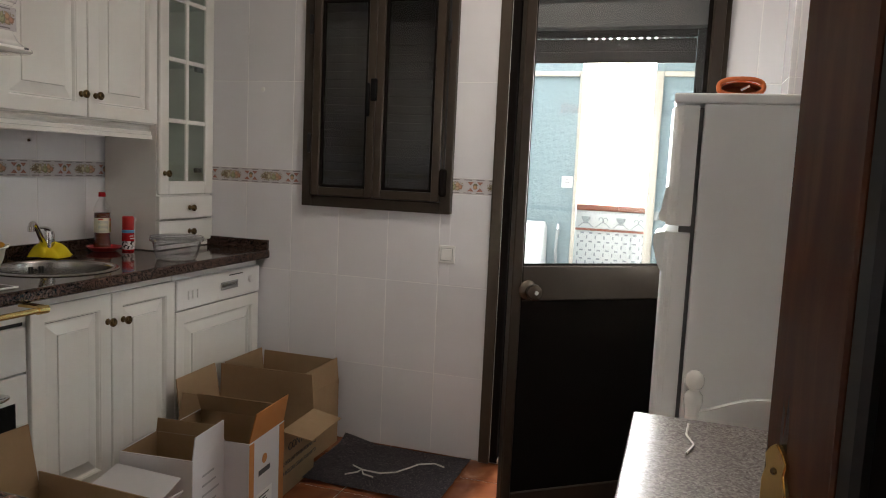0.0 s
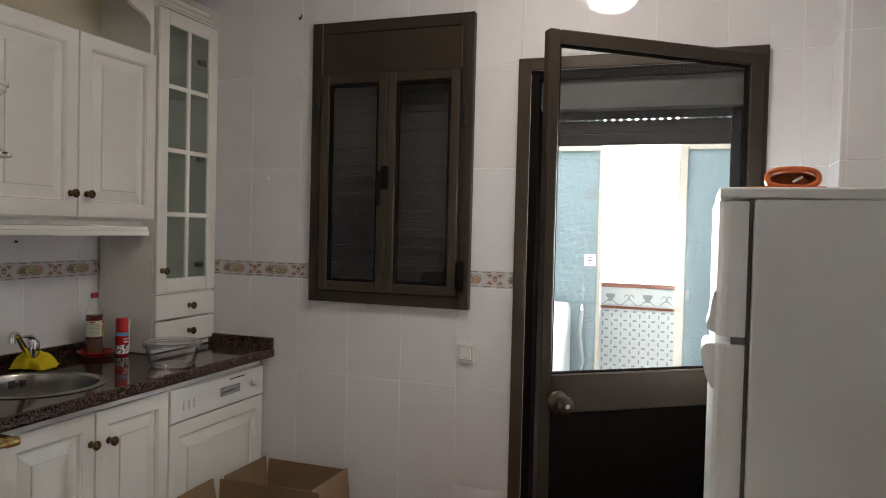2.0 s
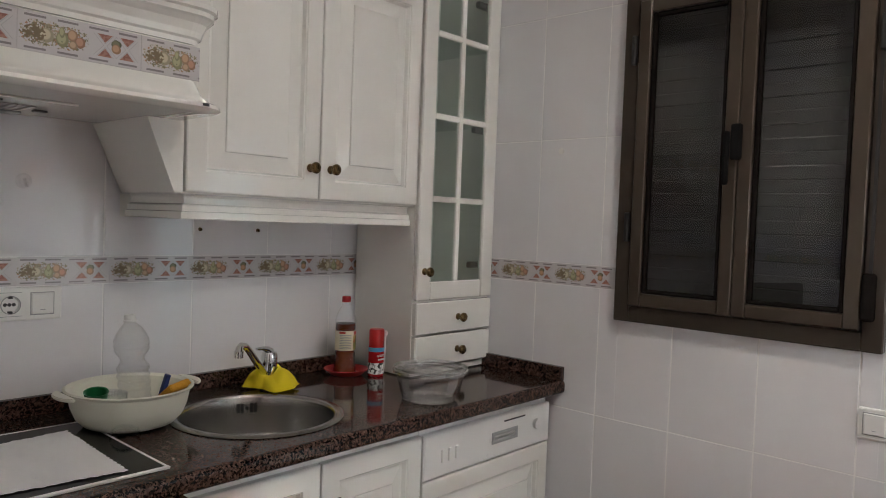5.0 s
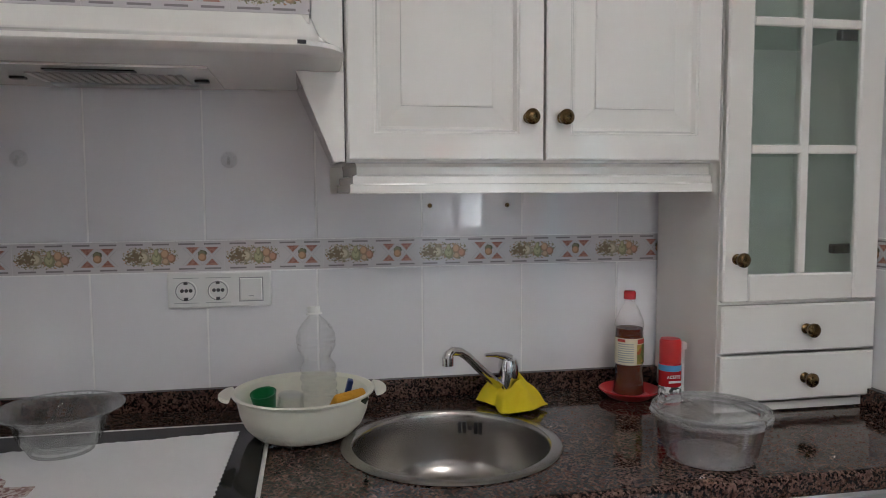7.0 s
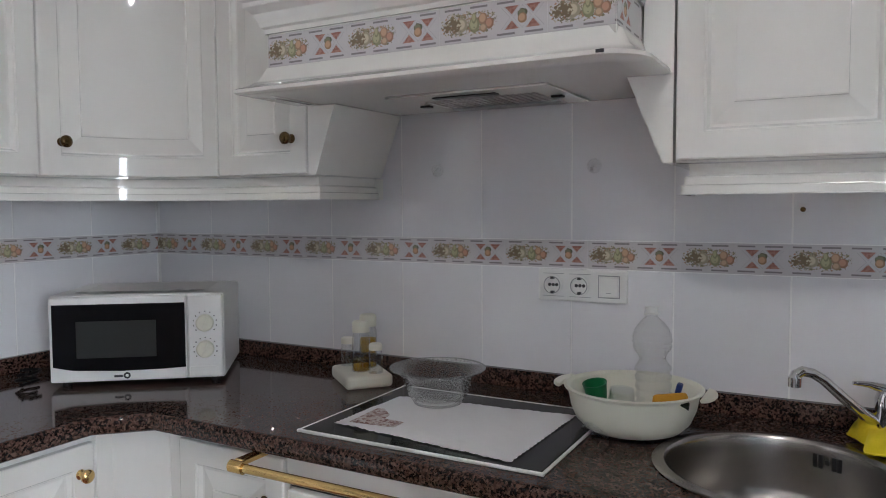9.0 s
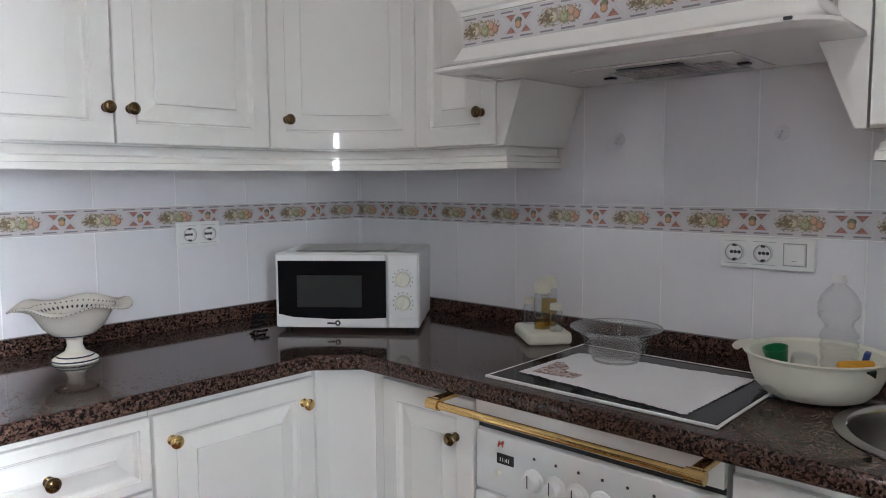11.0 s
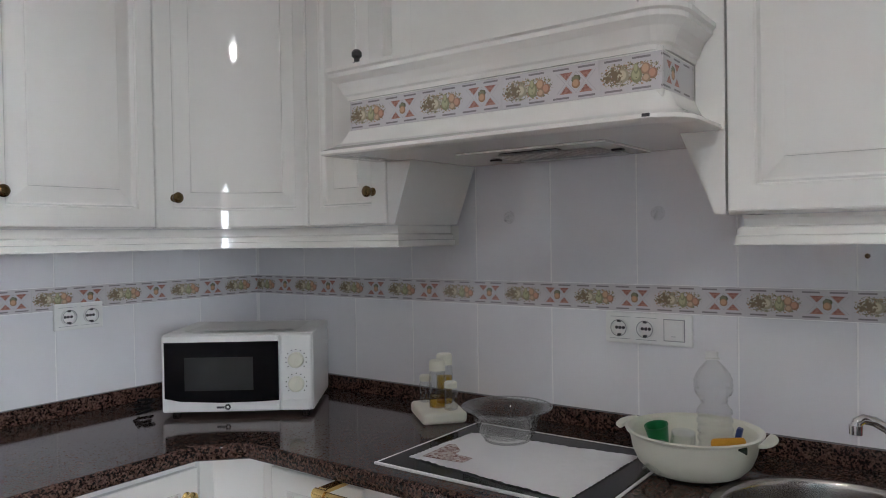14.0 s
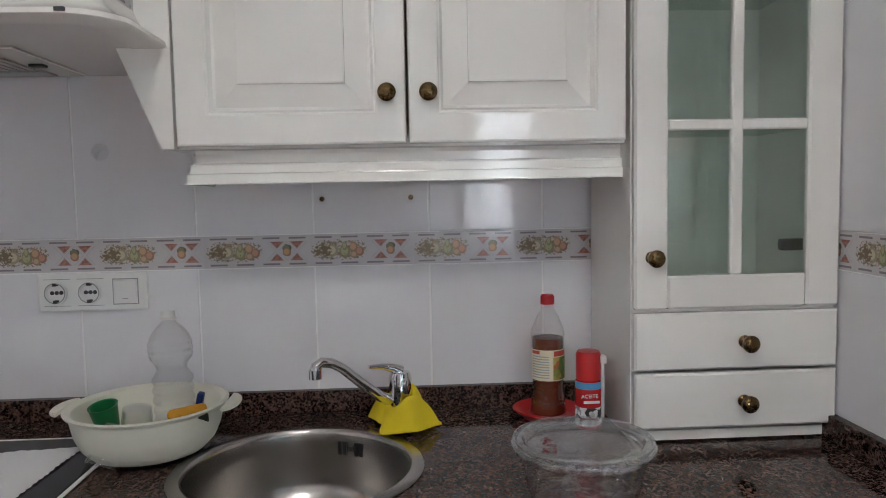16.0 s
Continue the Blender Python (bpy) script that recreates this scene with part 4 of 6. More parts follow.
part("bracket", bracket(1.025, 1.093, 1.024, 1.085, 1.0, 1.446, 1.619), LACQUER, hd)
part("bracket", bracket(1.888, 1.812, 1.885, 1.815, 1.906, 1.446, 1.619), LACQUER, hd)
part("cheek_panel", box(-2.40, -2.112, 1.846, 1.906, 1.6195, 2.34, 0.002), LACQUER, hd)
part("chimney_panel", box(-2.40, -2.13, 1.075, 1.715, 1.838, 2.34, 0.003), LACQUER, hd, "flat boxed chimney above the hood")
part("filler_panel", box(-2.40, -2.138, 1.716, 1.845, 1.838, 2.34, 0.002), LACQUER, hd)
part("filler_panel", box(-2.40, -2.138, 1.0, 1.074, 1.838, 2.34, 0.002), LACQUER, hd)
stopper = tagged(part("bottle_stopper", lathe([(0, 0), (0.013, 0), (0.013, 0.012), (0.007, 0.016), (0.007, 0.024), (0.013, 0.030), (0.013, 0.040), (0.008, 0.046), (0, 0.047)], 16), BLACK_PL, smooth=True, at=pose(-1.93, 1.06, 1.838)), "small black bottle stopper standing on the hood", "stopper")

# ---- base units ----
BX = -1.84  # carcass front of the sink side
BD = BX - WX


def plinth(parent, w, depth):
    part("plinth", box(0, w, -depth + 0.05, -depth + 0.068, 0, 0.10), LACQUER, parent)


bs = thing("base_cabinet", west(1.776), "white base cabinet under the sink, two raised-panel doors", "cabinet")
part("body", box(0, 0.697, -BD, -0.56, 0.10, 0.64), LACQUER, bs)
part("top_rail", box(0, 0.697, -BD, -0.56, 0.795, 0.838), LACQUER, bs)
part("side", box(0, 0.016, -0.559, -0.02, 0.10, 0.838), LACQUER, bs)
part("side", box(0.681, 0.697, -0.559, -0.02, 0.10, 0.838), LACQUER, bs)
plinth(bs, 0.697, BD)
door(bs, 0.0, 0.105, 0.349, 0.705, -BD, [(0.325, 0.60)])
door(bs, 0.349, 0.105, 0.349, 0.705, -BD, [(0.052, 0.595)])

dw = thing("dishwasher", west(2.476), "white dishwasher with a panelled door front", "dishwasher")
part("body", box(0, 0.615, -BD, -0.02, 0.10, 0.838), WHITE_PL, dw)
plinth(dw, 0.615, BD)
cp = part("control_panel", stepped(0.611, 0.128, [(0, 0), (0, 0.018), (0.005, 0.022)]), WHITE_PL, dw, "", False, pose(0.002, -BD, 0.678))
part("handle_recess", stepped(0.13, 0.036, [(0, 0), (0, 0.003), (0.006, 0.003), (0.012, 0.0005)]), GREY_PL, cp, "", False, pose(0.30, -0.0215, 0.045))
for i in range(3):
    part("button", box(0.07 + i * 0.03, 0.083 + i * 0.03, -0.027, -0.0215, 0.04, 0.078, 0.002), WHITE_PL, cp)
part("dial", lathe([(0, 0), (0.017, 0), (0.016, 0.012), (0, 0.013)], 20), WHITE_PL, cp, "", True, pose(0.53, -0.0215, 0.07, 90))
part("print", box(0.36, 0.47, -0.0228, -0.0217, 0.105, 0.110), DARK_LINE, cp)
door(dw, 0.0, 0.105, 0.615, 0.57, -BD, name="door")

ov = thing("oven", west(1.162), "white built-in oven with dials and dark glass door", "oven")
part("body", box(0, 0.60, -BD, -0.02, 0.10, 0.838), WHITE_PL, ov)
plinth(ov, 0.60, BD)
part("top_strip", box(0.0, 0.60, -BD - 0.016, -BD - 0.001, 0.772, 0.836), LACQUER, ov)
part("shadow_gap", box(0.0, 0.60, -BD - 0.004, -BD - 0.001, 0.757, 0.771), BLACK_PL, ov)
cp = part("control_panel", box(0.004, 0.596, -BD - 0.022, -BD - 0.001, 0.610, 0.756, 0.004), WHITE_PL, ov)
for i in range(6):
    k = part("dial", lathe([(0, 0), (0.026, 0), (0.027, 0.005), (0.024, 0.008), (0.021, 0.010), (0.019, 0.024), (0.016, 0.027), (0, 0.028)], 24), WHITE_PL, cp, "white dial", True, pose(0.175 + i * 0.058, -BD - 0.0215, 0.672, 90))
    part("tick", box(-0.001, 0.001, -0.01, 0.02, 0.0275, 0.029), DARK_LINE, k)
    part("pilot", lathe([(0, 0), (0.004, 0), (0.003, 0.002), (0, 0.002)], 10), DARK_LINE, cp, "", False, pose(0.175 + i * 0.058, -BD - 0.0215, 0.722, 90))
part("display", box(0.07, 0.118, -BD - 0.0245, -BD - 0.0215, 0.688, 0.712), LCD, cp, "dark clock display")
words("11:41", 0.014, WHITE_PL, cp, pose(0.077, -BD - 0.025, 0.694) @ FLAT)
part("emblem", prism([(0, 0), (0.004, 0), (0.010, 0.012), (0.016, 0), (0.020, 0.017), (0.015, 0.017), (0.010, 0.006), (0.005, 0.017)], 0, 0.001), RED_INK, cp, "small red emblem", False, pose(0.07, -BD - 0.022, 0.726) @ FLAT)
part("button", lathe([(0, 0), (0.008, 0), (0.007, 0.012), (0, 0.013)], 14), CREAM_PL, cp, "", True, pose(0.075, -BD - 0.0215, 0.665, 90))
od = part("door", box(0.004, 0.596, -BD - 0.024, -BD - 0.001, 0.115, 0.604, 0.004), WHITE_PL, ov, "oven door")
part("window", box(0.05, 0.55, -BD - 0.027, -BD - 0.0235, 0.16, 0.52, 0.002), BLACK_GLASS, od, "dark oven glass")
part("handle", tube([(0.10, -BD - 0.022, 0.555), (0.10, -BD - 0.05, 0.556), (0.12, -BD - 0.06, 0.558), (0.48, -BD - 0.06, 0.558), (0.50, -BD - 0.05, 0.556), (0.50, -BD - 0.022, 0.555)], 0.009, 10), CHROME, od, "chrome oven handle", True)

rail = thing("towel_rail", pose(0, 0, 0), "polished brass rail along the worktop edge", "rail")
part("bar", tube([(-1.735, 1.095, 0.822), (-1.735, 1.755, 0.822)], 0.0095, 16), BRASS, rail, "", True)
for y in (1.105, 1.745):
    part("end_cap", tube([(-1.735, y - 0.018, 0.822), (-1.735, y + 0.018, 0.822)], 0.0135, 16), BRASS, rail, "", True)
    part("bracket", box(-1.823, -1.738, y - 0.012, y + 0.012, 0.824, 0.837, 0.003), BRASS, rail)

bw = thing("base_cabinet", west(0.80), "white base cabinet beside the oven", "cabinet")
part("body", box(-0.02, 0.36, -BD, -0.02, 0.10, 0.838), LACQUER, bw)
plinth(bw, 0.36, BD)
door(bw, 0.03, 0.105, 0.327, 0.715, -BD, [(0.268, 0.610)])
SBD = 0.62
bc = thing("base_cabinet", south(-1.25), "white corner base cabinet with two brass knobs", "cabinet")
part("body", box(0, 1.158, -SBD + 0.02, -0.02, 0.10, 0.838), LACQUER, bc)
plinth(bc, 0.55, SBD)
door(bc, 0.0, 0.105, 0.46, 0.715, -SBD + 0.02, [(0.042, 0.645), (0.418, 0.645)], material=BRASS)
part("corner_post", prism([(0.463, -SBD + 0.019), (0.463, -SBD + 0.001), (0.505, -SBD + 0.001), (0.588, -SBD - 0.10), (0.60, -SBD - 0.10), (0.60, -SBD + 0.019)], 0.10, 0.838), LACQUER, bc, "angled corner post")
bd = thing("drawer_unit", south(-0.56), "white base drawer unit with brass knobs", "cabinet")
part("body", box(0, 0.687, -SBD + 0.02, -0.02, 0.10, 0.838), LACQUER, bd)
plinth(bd, 0.687, SBD)
for x0, w in ((0.0, 0.24), (0.24, 0.447)):
    for z0, h in ((0.105, 0.30), (0.407, 0.24), (0.649, 0.171)):
        d = part("drawer", stepped(w - 0.004, h - 0.004, panel_levels(w, 0.02, 0.035)), LACQUER, bd, "", False, pose(x0 + 0.002, -SBD + 0.02, z0 + 0.002))
        knob(d, w / 2, h / 2, -0.019)

# ---- worktop with a round cut-out ----
CT, CB = 0.8815, 0.8395
SC, SR = Vector((-2.068, 2.108)), 0.205


def worktop():
    bm = bmesh.new()
    FX, FY = -1.792, 0.688

    def flat(*pts):
        for z in (CT, CB):
            bm.faces.new([bm.verts.new((x, y, z)) for x, y in pts])
    x0, y0, y1 = WX + 0.001, SY + 0.001, NY - 0.001
    # rectangle round the sink, as a ring
    sx0, sx1, sy0, sy1 = x0, FX, 1.80, 2.42
    n = 64
    for z in (CT, CB):
        ring, edge = [], []
        for i in range(n):
            a = 2 * math.pi * i / n
            c, s = math.cos(a), math.sin(a)
            ring.append(bm.verts.new((SC.x + SR * c, SC.y + SR * s, z)))
            k = min(((sx1 if c > 0 else sx0) - SC.x) / c if abs(c) > 1e-6 else 9, ((sy1 if s > 0 else sy0) - SC.y) / s if abs(s) > 1e-6 else 9)
            edge.append(bm.verts.new((SC.x + k * c, SC.y + k * s, z)))
        for i in range(n):
            bm.faces.new((ring[i], ring[(i + 1) % n], edge[(i + 1) % n], edge[i]))
        for cx in (sx0, sx1):
            for cy in (sy0, sy1):
                near = sorted(edge, key=lambda v: (v.co.x - cx) ** 2 + (v.co.y - cy) ** 2)
                a = [v for v in near[:2]]
                if abs(a[0].co.x - a[1].co.x) > 1e-6 and abs(a[0].co.y - a[1].co.y) > 1e-6:
                    bm.faces.new((a[0], a[1], bm.verts.new((cx, cy, z))))
    for i in range(n):
        a, b2 = 2 * math.pi * i / n, 2 * math.pi * (i + 1) / n
        bm.faces.new([bm.verts.new((SC.x + SR * math.cos(q), SC.y + SR * math.sin(q), z)) for q, z in ((a, CB), (b2, CB), (b2, CT), (a, CT))])
    flat((x0, sy1), (FX, sy1), (FX, y1), (x0, y1))
    flat((x0, 0.79), (FX, 0.79), (FX, sy0), (x0, sy0))
    flat((x0, FY), (-1.694, FY), (FX, 0.79), (x0, 0.79))
    flat((x0, y0), (-0.555, y0), (-0.555, FY), (x0, FY))
    h = CT - CB
    nose = [(0.0, CT), (0.004, CT), (0.008, CT - 0.001), (0.012, CT - 0.005), (0.014, CT - 0.012), (0.014, CB + 0.010), (0.012, CB + 0.004), (0.006, CB), (0.0, CB)]
    return bm, sweep([(-0.555, FY), (-1.694, FY), (FX, 0.79), (FX, y1)], nose)


wt = thing("worktop", pose(0, 0, 0), "polished brown granite worktop running round the corner", "worktop")
slab, nosing = worktop()
part("slab", slab, GRANITE, wt)
part("front_edge", nosing, GRANITE, wt, "rounded front edge", True)
part("end_edge", box(-0.5545, -0.545, SY + 0.001, 0.70, CB, CT, 0.003), GRANITE, wt)
up = thing("upstand", pose(0, 0, 0), "low brown granite upstand along the walls", "upstand")
part("upstand_side", box(WX + 0.001, WX + 0.021, SY + 0.022, NY - 0.022, CT + 0.0005, CT + 0.047, 0.002), GRANITE, up)
part("upstand_side", box(WX + 0.001, -0.56, SY + 0.001, SY + 0.021, CT + 0.0005, CT + 0.047, 0.002), GRANITE, up)
part("upstand_side", box(WX + 0.001, -1.782, NY - 0.021, NY - 0.001, CT + 0.0005, CT + 0.047, 0.002), GRANITE, up)

sink = thing("sink", pose(SC.x, SC.y, CT), "round brushed steel sink set in the worktop", "sink")
part("bowl", lathe([(0.220, 0.0006), (0.222, 0.002), (0.219, 0.004), (0.200, 0.0045), (0.196, 0.001), (0.194, -0.006), (0.192, -0.04), (0.188, -0.10), (0.176, -0.132), (0.150, -0.148), (0.06, -0.156), (0.034, -0.160), (0.030, -0.166), (0, -0.166)], 64), STEEL, sink, "", True)
part("drain", lathe([(0, -0.1655), (0.028, -0.1655), (0.028, -0.160), (0.020, -0.158), (0.012, -0.162), (0, -0.162)], 24), CHROME, sink, "chrome drain", True)
bm = bmesh.new()
for dx, h0, h1 in ((-0.024, -0.045, -0.018), (-0.013, -0.045, -0.018), (0.0, -0.036, -0.027), (0.013, -0.045, -0.018), (0.024, -0.045, -0.018)):
    box(-0.1935, -0.1895, dx - 0.004, dx + 0.004, h0, h1, 0, 1, bm)
part("overflow", bm, BLACK_PL, sink, "dark overflow slots", at=pose(0, 0, 0, 0, 0, -24))

# ---- lamp ----
lamp = thing("ceiling_lamp", pose(-0.42, 2.27, CEIL), "round opal ceiling lamp, lit", "ceiling lamp")
part("base", lathe([(0, -0.001), (0.13, -0.001), (0.13, -0.018), (0.0, -0.018)], 40), WHITE_PL, lamp, "", True)
part("shade", lathe([(0.0, -0.0185), (0.122, -0.0185), (0.120, -0.03), (0.109, -0.052), (0.08, -0.068), (0.04, -0.076), (0, -0.078)], 40), LAMP_M, lamp, "glowing opal glass shade", True)

# ---- hob, cloth, things on the worktop ----
hob = thing("hob", pose(-2.043, 1.4655, CT), "black glass hob with a white rim", "hob")
part("rim", bar_frame(-0.222, 0.214, -0.281, 0.281, 0.008, 0.0005, 0.0065, bev=0.0015), WHITE_PL, hob, at=pose(0, 0, 0, 90, 0, 0) @ Matrix.Diagonal((1, 1, 1, 1)))
hob.children[0].matrix_basis = Matrix(((1, 0, 0, 0), (0, 0, 1, 0), (0, 1, 0, 0), (0, 0, 0, 1)))
part("glass", box(-0.214, 0.206, -0.273, 0.273, 0.0005, 0.006, 0.001, 1), BLACK_GLASS, hob, "black ceramic glass")


def towel():
    bm = bmesh.new()
    c = [Vector(p) for p in ((-1.900, 1.232), (-1.852, 1.672), (-2.200, 1.684), (-2.155, 1.240))]
    n = 100
    grid = []
    for i in range(n + 1):
        row = []
        for j in range(n + 1):
            u, v = i / n, j / n
            p = (c[0] * (1 - u) + c[1] * u) * (1 - v) + (c[3] * (1 - u) + c[2] * u) * v
            e = min(u, 1 - u, v, 1 - v)
            if e < 0.001:
                s = 0.0016 * math.sin((u + v) * 118)
                p = p + Vector((s, s))
            z = CT + 0.0085 + 0.0022 * noise.noise(Vector((p.x * 14, p.y * 22, 0))) + 0.001 * noise.noise(Vector((p.x * 60, p.y * 60, 3)))
            row.append(bm.verts.new((p.x, p.y, z)))
        grid.append(row)
    for i in range(n):
        for j in range(n):
            bm.faces.new((grid[i][j], grid[i + 1][j], grid[i + 1][j + 1], grid[i][j + 1]))
    return bm


tt = thing("tea_towel", pose(0, 0, 0), "white linen cloth with scalloped edge and embroidered corner", "cloth")
part("cloth", towel(), LINEN, tt, smooth=True)
part("embroidery", prism([(-1.915, 1.262), (-1.925, 1.37), (-1.965, 1.37), (-1.970, 1.318), (-2.00, 1.312), (-2.035, 1.275), (-2.03, 1.258)], CT + 0.0102, CT + 0.0112), EMBROID, tt, "brown embroidered corner motif")

gb = thing("glass_bowl", pose(-2.142, 1.358, CT + 0.0105) @ Matrix.Diagonal((0.94, 0.94, 1.0, 1)), "clear glass bowl with a textured flared rim", "bowl")
part("bowl", lathe([(0, 0.004), (0.05, 0.004), (0.058, 0.0), (0.062, 0.004), (0.075, 0.022), (0.086, 0.045), (0.090, 0.062), (0.098, 0.072), (0.112, 0.080), (0.122, 0.084), (0.121, 0.087), (0.110, 0.083), (0.096, 0.076), (0.087, 0.064), (0.082, 0.046), (0.072, 0.026), (0.055, 0.010), (0, 0.009)], 48), REAL_GLASS, gb, smooth=True)
bm = bmesh.new()
for i in range(56):
    a = i * 2 * math.pi / 56
    for rr, zz in ((0.104, 0.0775), (0.113, 0.0825)):
        a2 = a + (rr - 0.104) * 6
        lathe([(0, -0.0012), (0.0034, 0), (0, 0.0012)], 6, bm, pose(rr * math.cos(a2), rr * math.sin(a2), zz + 0.0012 * math.sin(i * 2.3), 0, -28, math.degrees(a2)))
lathe([(0.120, 0.0842), (0.1228, 0.0850), (0.1226, 0.0872), (0.1198, 0.0868), (0.120, 0.0842)], 56, bm)
lathe([(0.056, 0.0), (0.061, 0.001), (0.063, 0.006), (0.058, 0.006), (0.056, 0.0)], 48, bm)
part("rim_beads", bm, GLINT_RIM, gb, "pressed rim pattern, whitened for its highlights", True)

cr = thing("cruet_set", pose(-2.262, 1.05, CT + 0.0008, 0, 0, 50) @ Matrix.Diagonal((1.18, 1.18, 1.06, 1)), "oil and vinegar cruet set in a cream plastic stand", "cruet set")
part("stand", box(-0.075, 0.075, -0.055, 0.055, 0, 0.034, 0.010, 3), CREAM_PL, cr)
for x, y, h, r, n in ((-0.018, 0.022, 0.138, 0.021, "oil_bottle"), (0.018, -0.005, 0.128, 0.021, "oil_bottle"), (-0.05, -0.02, 0.075, 0.016, "shaker"), (0.052, 0.02, 0.075, 0.016, "shaker")):
    z0 = 0.0345
    bo = part(n, lathe([(0, z0), (r, z0), (r, z0 + h * 0.62), (r * 0.9, z0 + h * 0.72), (r * 0.8, z0 + h * 0.78)], 20), CLEAR, cr, "small clear glass bottle", True, pose(x, y, 0))
    part("cap", lathe([(0, z0 + h * 0.78), (r * 0.95, z0 + h * 0.78), (r * 0.95, z0 + h * 0.96), (r * 0.8, z0 + h), (0, z0 + h)], 20), CREAM_PL, bo, "", True)
    if n == "oil_bottle":
        part("oil", lathe([(0, z0 + 0.002), (r * 0.9, z0 + 0.002), (r * 0.9, z0 + (0.075 if x < 0 else 0.03)), (0, z0 + (0.075 if x < 0 else 0.03))], 16), OIL, bo, "yellow oil", True)

bs2 = thing("basin", pose(-2.172, 1.817, CT + 0.0075) @ Matrix.Diagonal((0.96, 0.96, 1.03, 1)), "cream plastic washing-up basin holding drying things", "basin")
part("basin_bowl", lathe([(0, 0.0), (0.092, 0.0), (0.106, 0.005), (0.124, 0.022), (0.135, 0.046), (0.140, 0.070), (0.142, 0.080), (0.150, 0.084), (0.152, 0.088), (0.146, 0.090), (0.137, 0.084), (0.130, 0.062), (0.116, 0.030), (0.100, 0.006), (0, 0.005)], 56), CREAM_PL, bs2, smooth=True)
for s in (-1, 1):
    part("handle", prism([(0.056 * math.sin(a), s * (0.140 + 0.038 * math.cos(a) ** 0.7)) for a in [radians(k) for k in range(-80, 81, 10)]], 0.080, 0.0875, bevel=0.002), CREAM_PL, bs2, "rounded flat grip")
BZ = CT + 0.0135


def pet(m):
    t = thing("plastic_bottle", m, "empty clear plastic bottle, open, standing in the basin", "bottle")
    prof = [(0, 0.004), (0.022, 0.0), (0.036, 0.004)]
    for i in range(6):
        z = 0.012 + i * 0.019
        prof += [(0.0345, z), (0.0385, z + 0.005), (0.0385, z + 0.012), (0.0345, z + 0.017)]
    prof += [(0.028, 0.135), (0.030, 0.145), (0.038, 0.154), (0.042, 0.163), (0.0395, 0.168), (0.0430, 0.174), (0.0405, 0.180), (0.0420, 0.187), (0.0375, 0.194), (0.037, 0.200), (0.028, 0.212), (0.026, 0.215), (0.016, 0.224), (0.013, 0.228), (0.013, 0.232)]
    part("body", lathe(prof, 32), PET, t, smooth=True)
    part("collar", lathe([(0.013, 0.231), (0.0165, 0.231), (0.0165, 0.234), (0.0135, 0.235), (0.0135, 0.248), (0.012, 0.248)], 24), WHITE_PL, t, "pale neck ring", True)
    return t


pet(pose(-2.217, 1.853, BZ, 3, -4, 0))
tagged(part("cup", lathe([(0, 0), (0.020, 0), (0.026, 0.045), (0.027, 0.048), (0.024, 0.047), (0.018, 0.003), (0, 0.003)], 28), GREEN_PL, smooth=True, at=pose(-2.177, 1.740, BZ + 0.036, 6, 12, 0)), "small green plastic cup in the basin", "cup")
gl = [(0, 0), (0.026, 0), (0.032, 0.07), (0.033, 0.074), (0.030, 0.073), (0.024, 0.004), (0, 0.004)]
g1 = tagged(part("drinking_glass", lathe(gl, 28), CLEAR, smooth=True, at=pose(-2.187, 1.790, BZ + 0.07, 176, 6, 0)), "clear drinking glass upside down in the basin", "glass", "glasses in the basin")
copy_thing(g1, pose(-2.117, 1.785, BZ + 0.055, 150, -22, 30))
sp = thing("sponge", pose(-2.117, 1.907, BZ + 0.060, 8, -38, 14), "orange sponge with a dark scouring side", "sponge")
part("foam", box(-0.03, 0.03, -0.034, 0.034, 0, 0.022, 0.008, 3), SPONGE, sp)
part("scourer", box(-0.03, 0.03, -0.034, 0.034, -0.008, -0.0003, 0.003), mat("green_scourer", (0.02, 0.035, 0.015), 0.95, bump=0.4), sp, "dark green scouring pad")
tagged(part("brush_handle", box(-0.008, 0.008, -0.006, 0.006, 0, 0.10, 0.003), BLUE_PL, at=pose(-2.187, 1.890, BZ + 0.002, -14, 6, 0)), "dark blue plastic brush handle in the basin", "brush")

tap = thing("tap", pose(-2.288, 2.288, CT), "chrome mixer tap with a swivel spout", "tap")
part("body", lathe([(0, 0), (0.026, 0), (0.027, 0.004), (0.024, 0.010), (0.022, 0.05), (0.023, 0.075), (0.024, 0.10), (0.020, 0.112), (0, 0.116)], 28), CHROME, tap, smooth=True)
part("spout", tube([(0.0, -0.012, 0.045), (0.022, -0.042, 0.068), (0.044, -0.080, 0.105), (0.062, -0.112, 0.138), (0.074, -0.132, 0.152), (0.084, -0.150, 0.156), (0.090, -0.160, 0.150), (0.091, -0.162, 0.140)], [0.012, 0.011, 0.0105, 0.010, 0.010, 0.010, 0.0105, 0.012], 16), CHROME, tap, "curved chrome spout", True)
part("nozzle", lathe([(0, 0), (0.0125, 0), (0.013, 0.018), (0.0, 0.019)], 18), CHROME, tap, "", True, pose(0.091, -0.162, 0.126))
part("lever", tube([(0.0, 0.0, 0.112), (0.006, -0.014, 0.122), (0.016, -0.036, 0.128), (0.026, -0.062, 0.130)], [0.014, 0.0095, 0.006, 0.004], 14), CHROME, tap, "chrome lever", True)


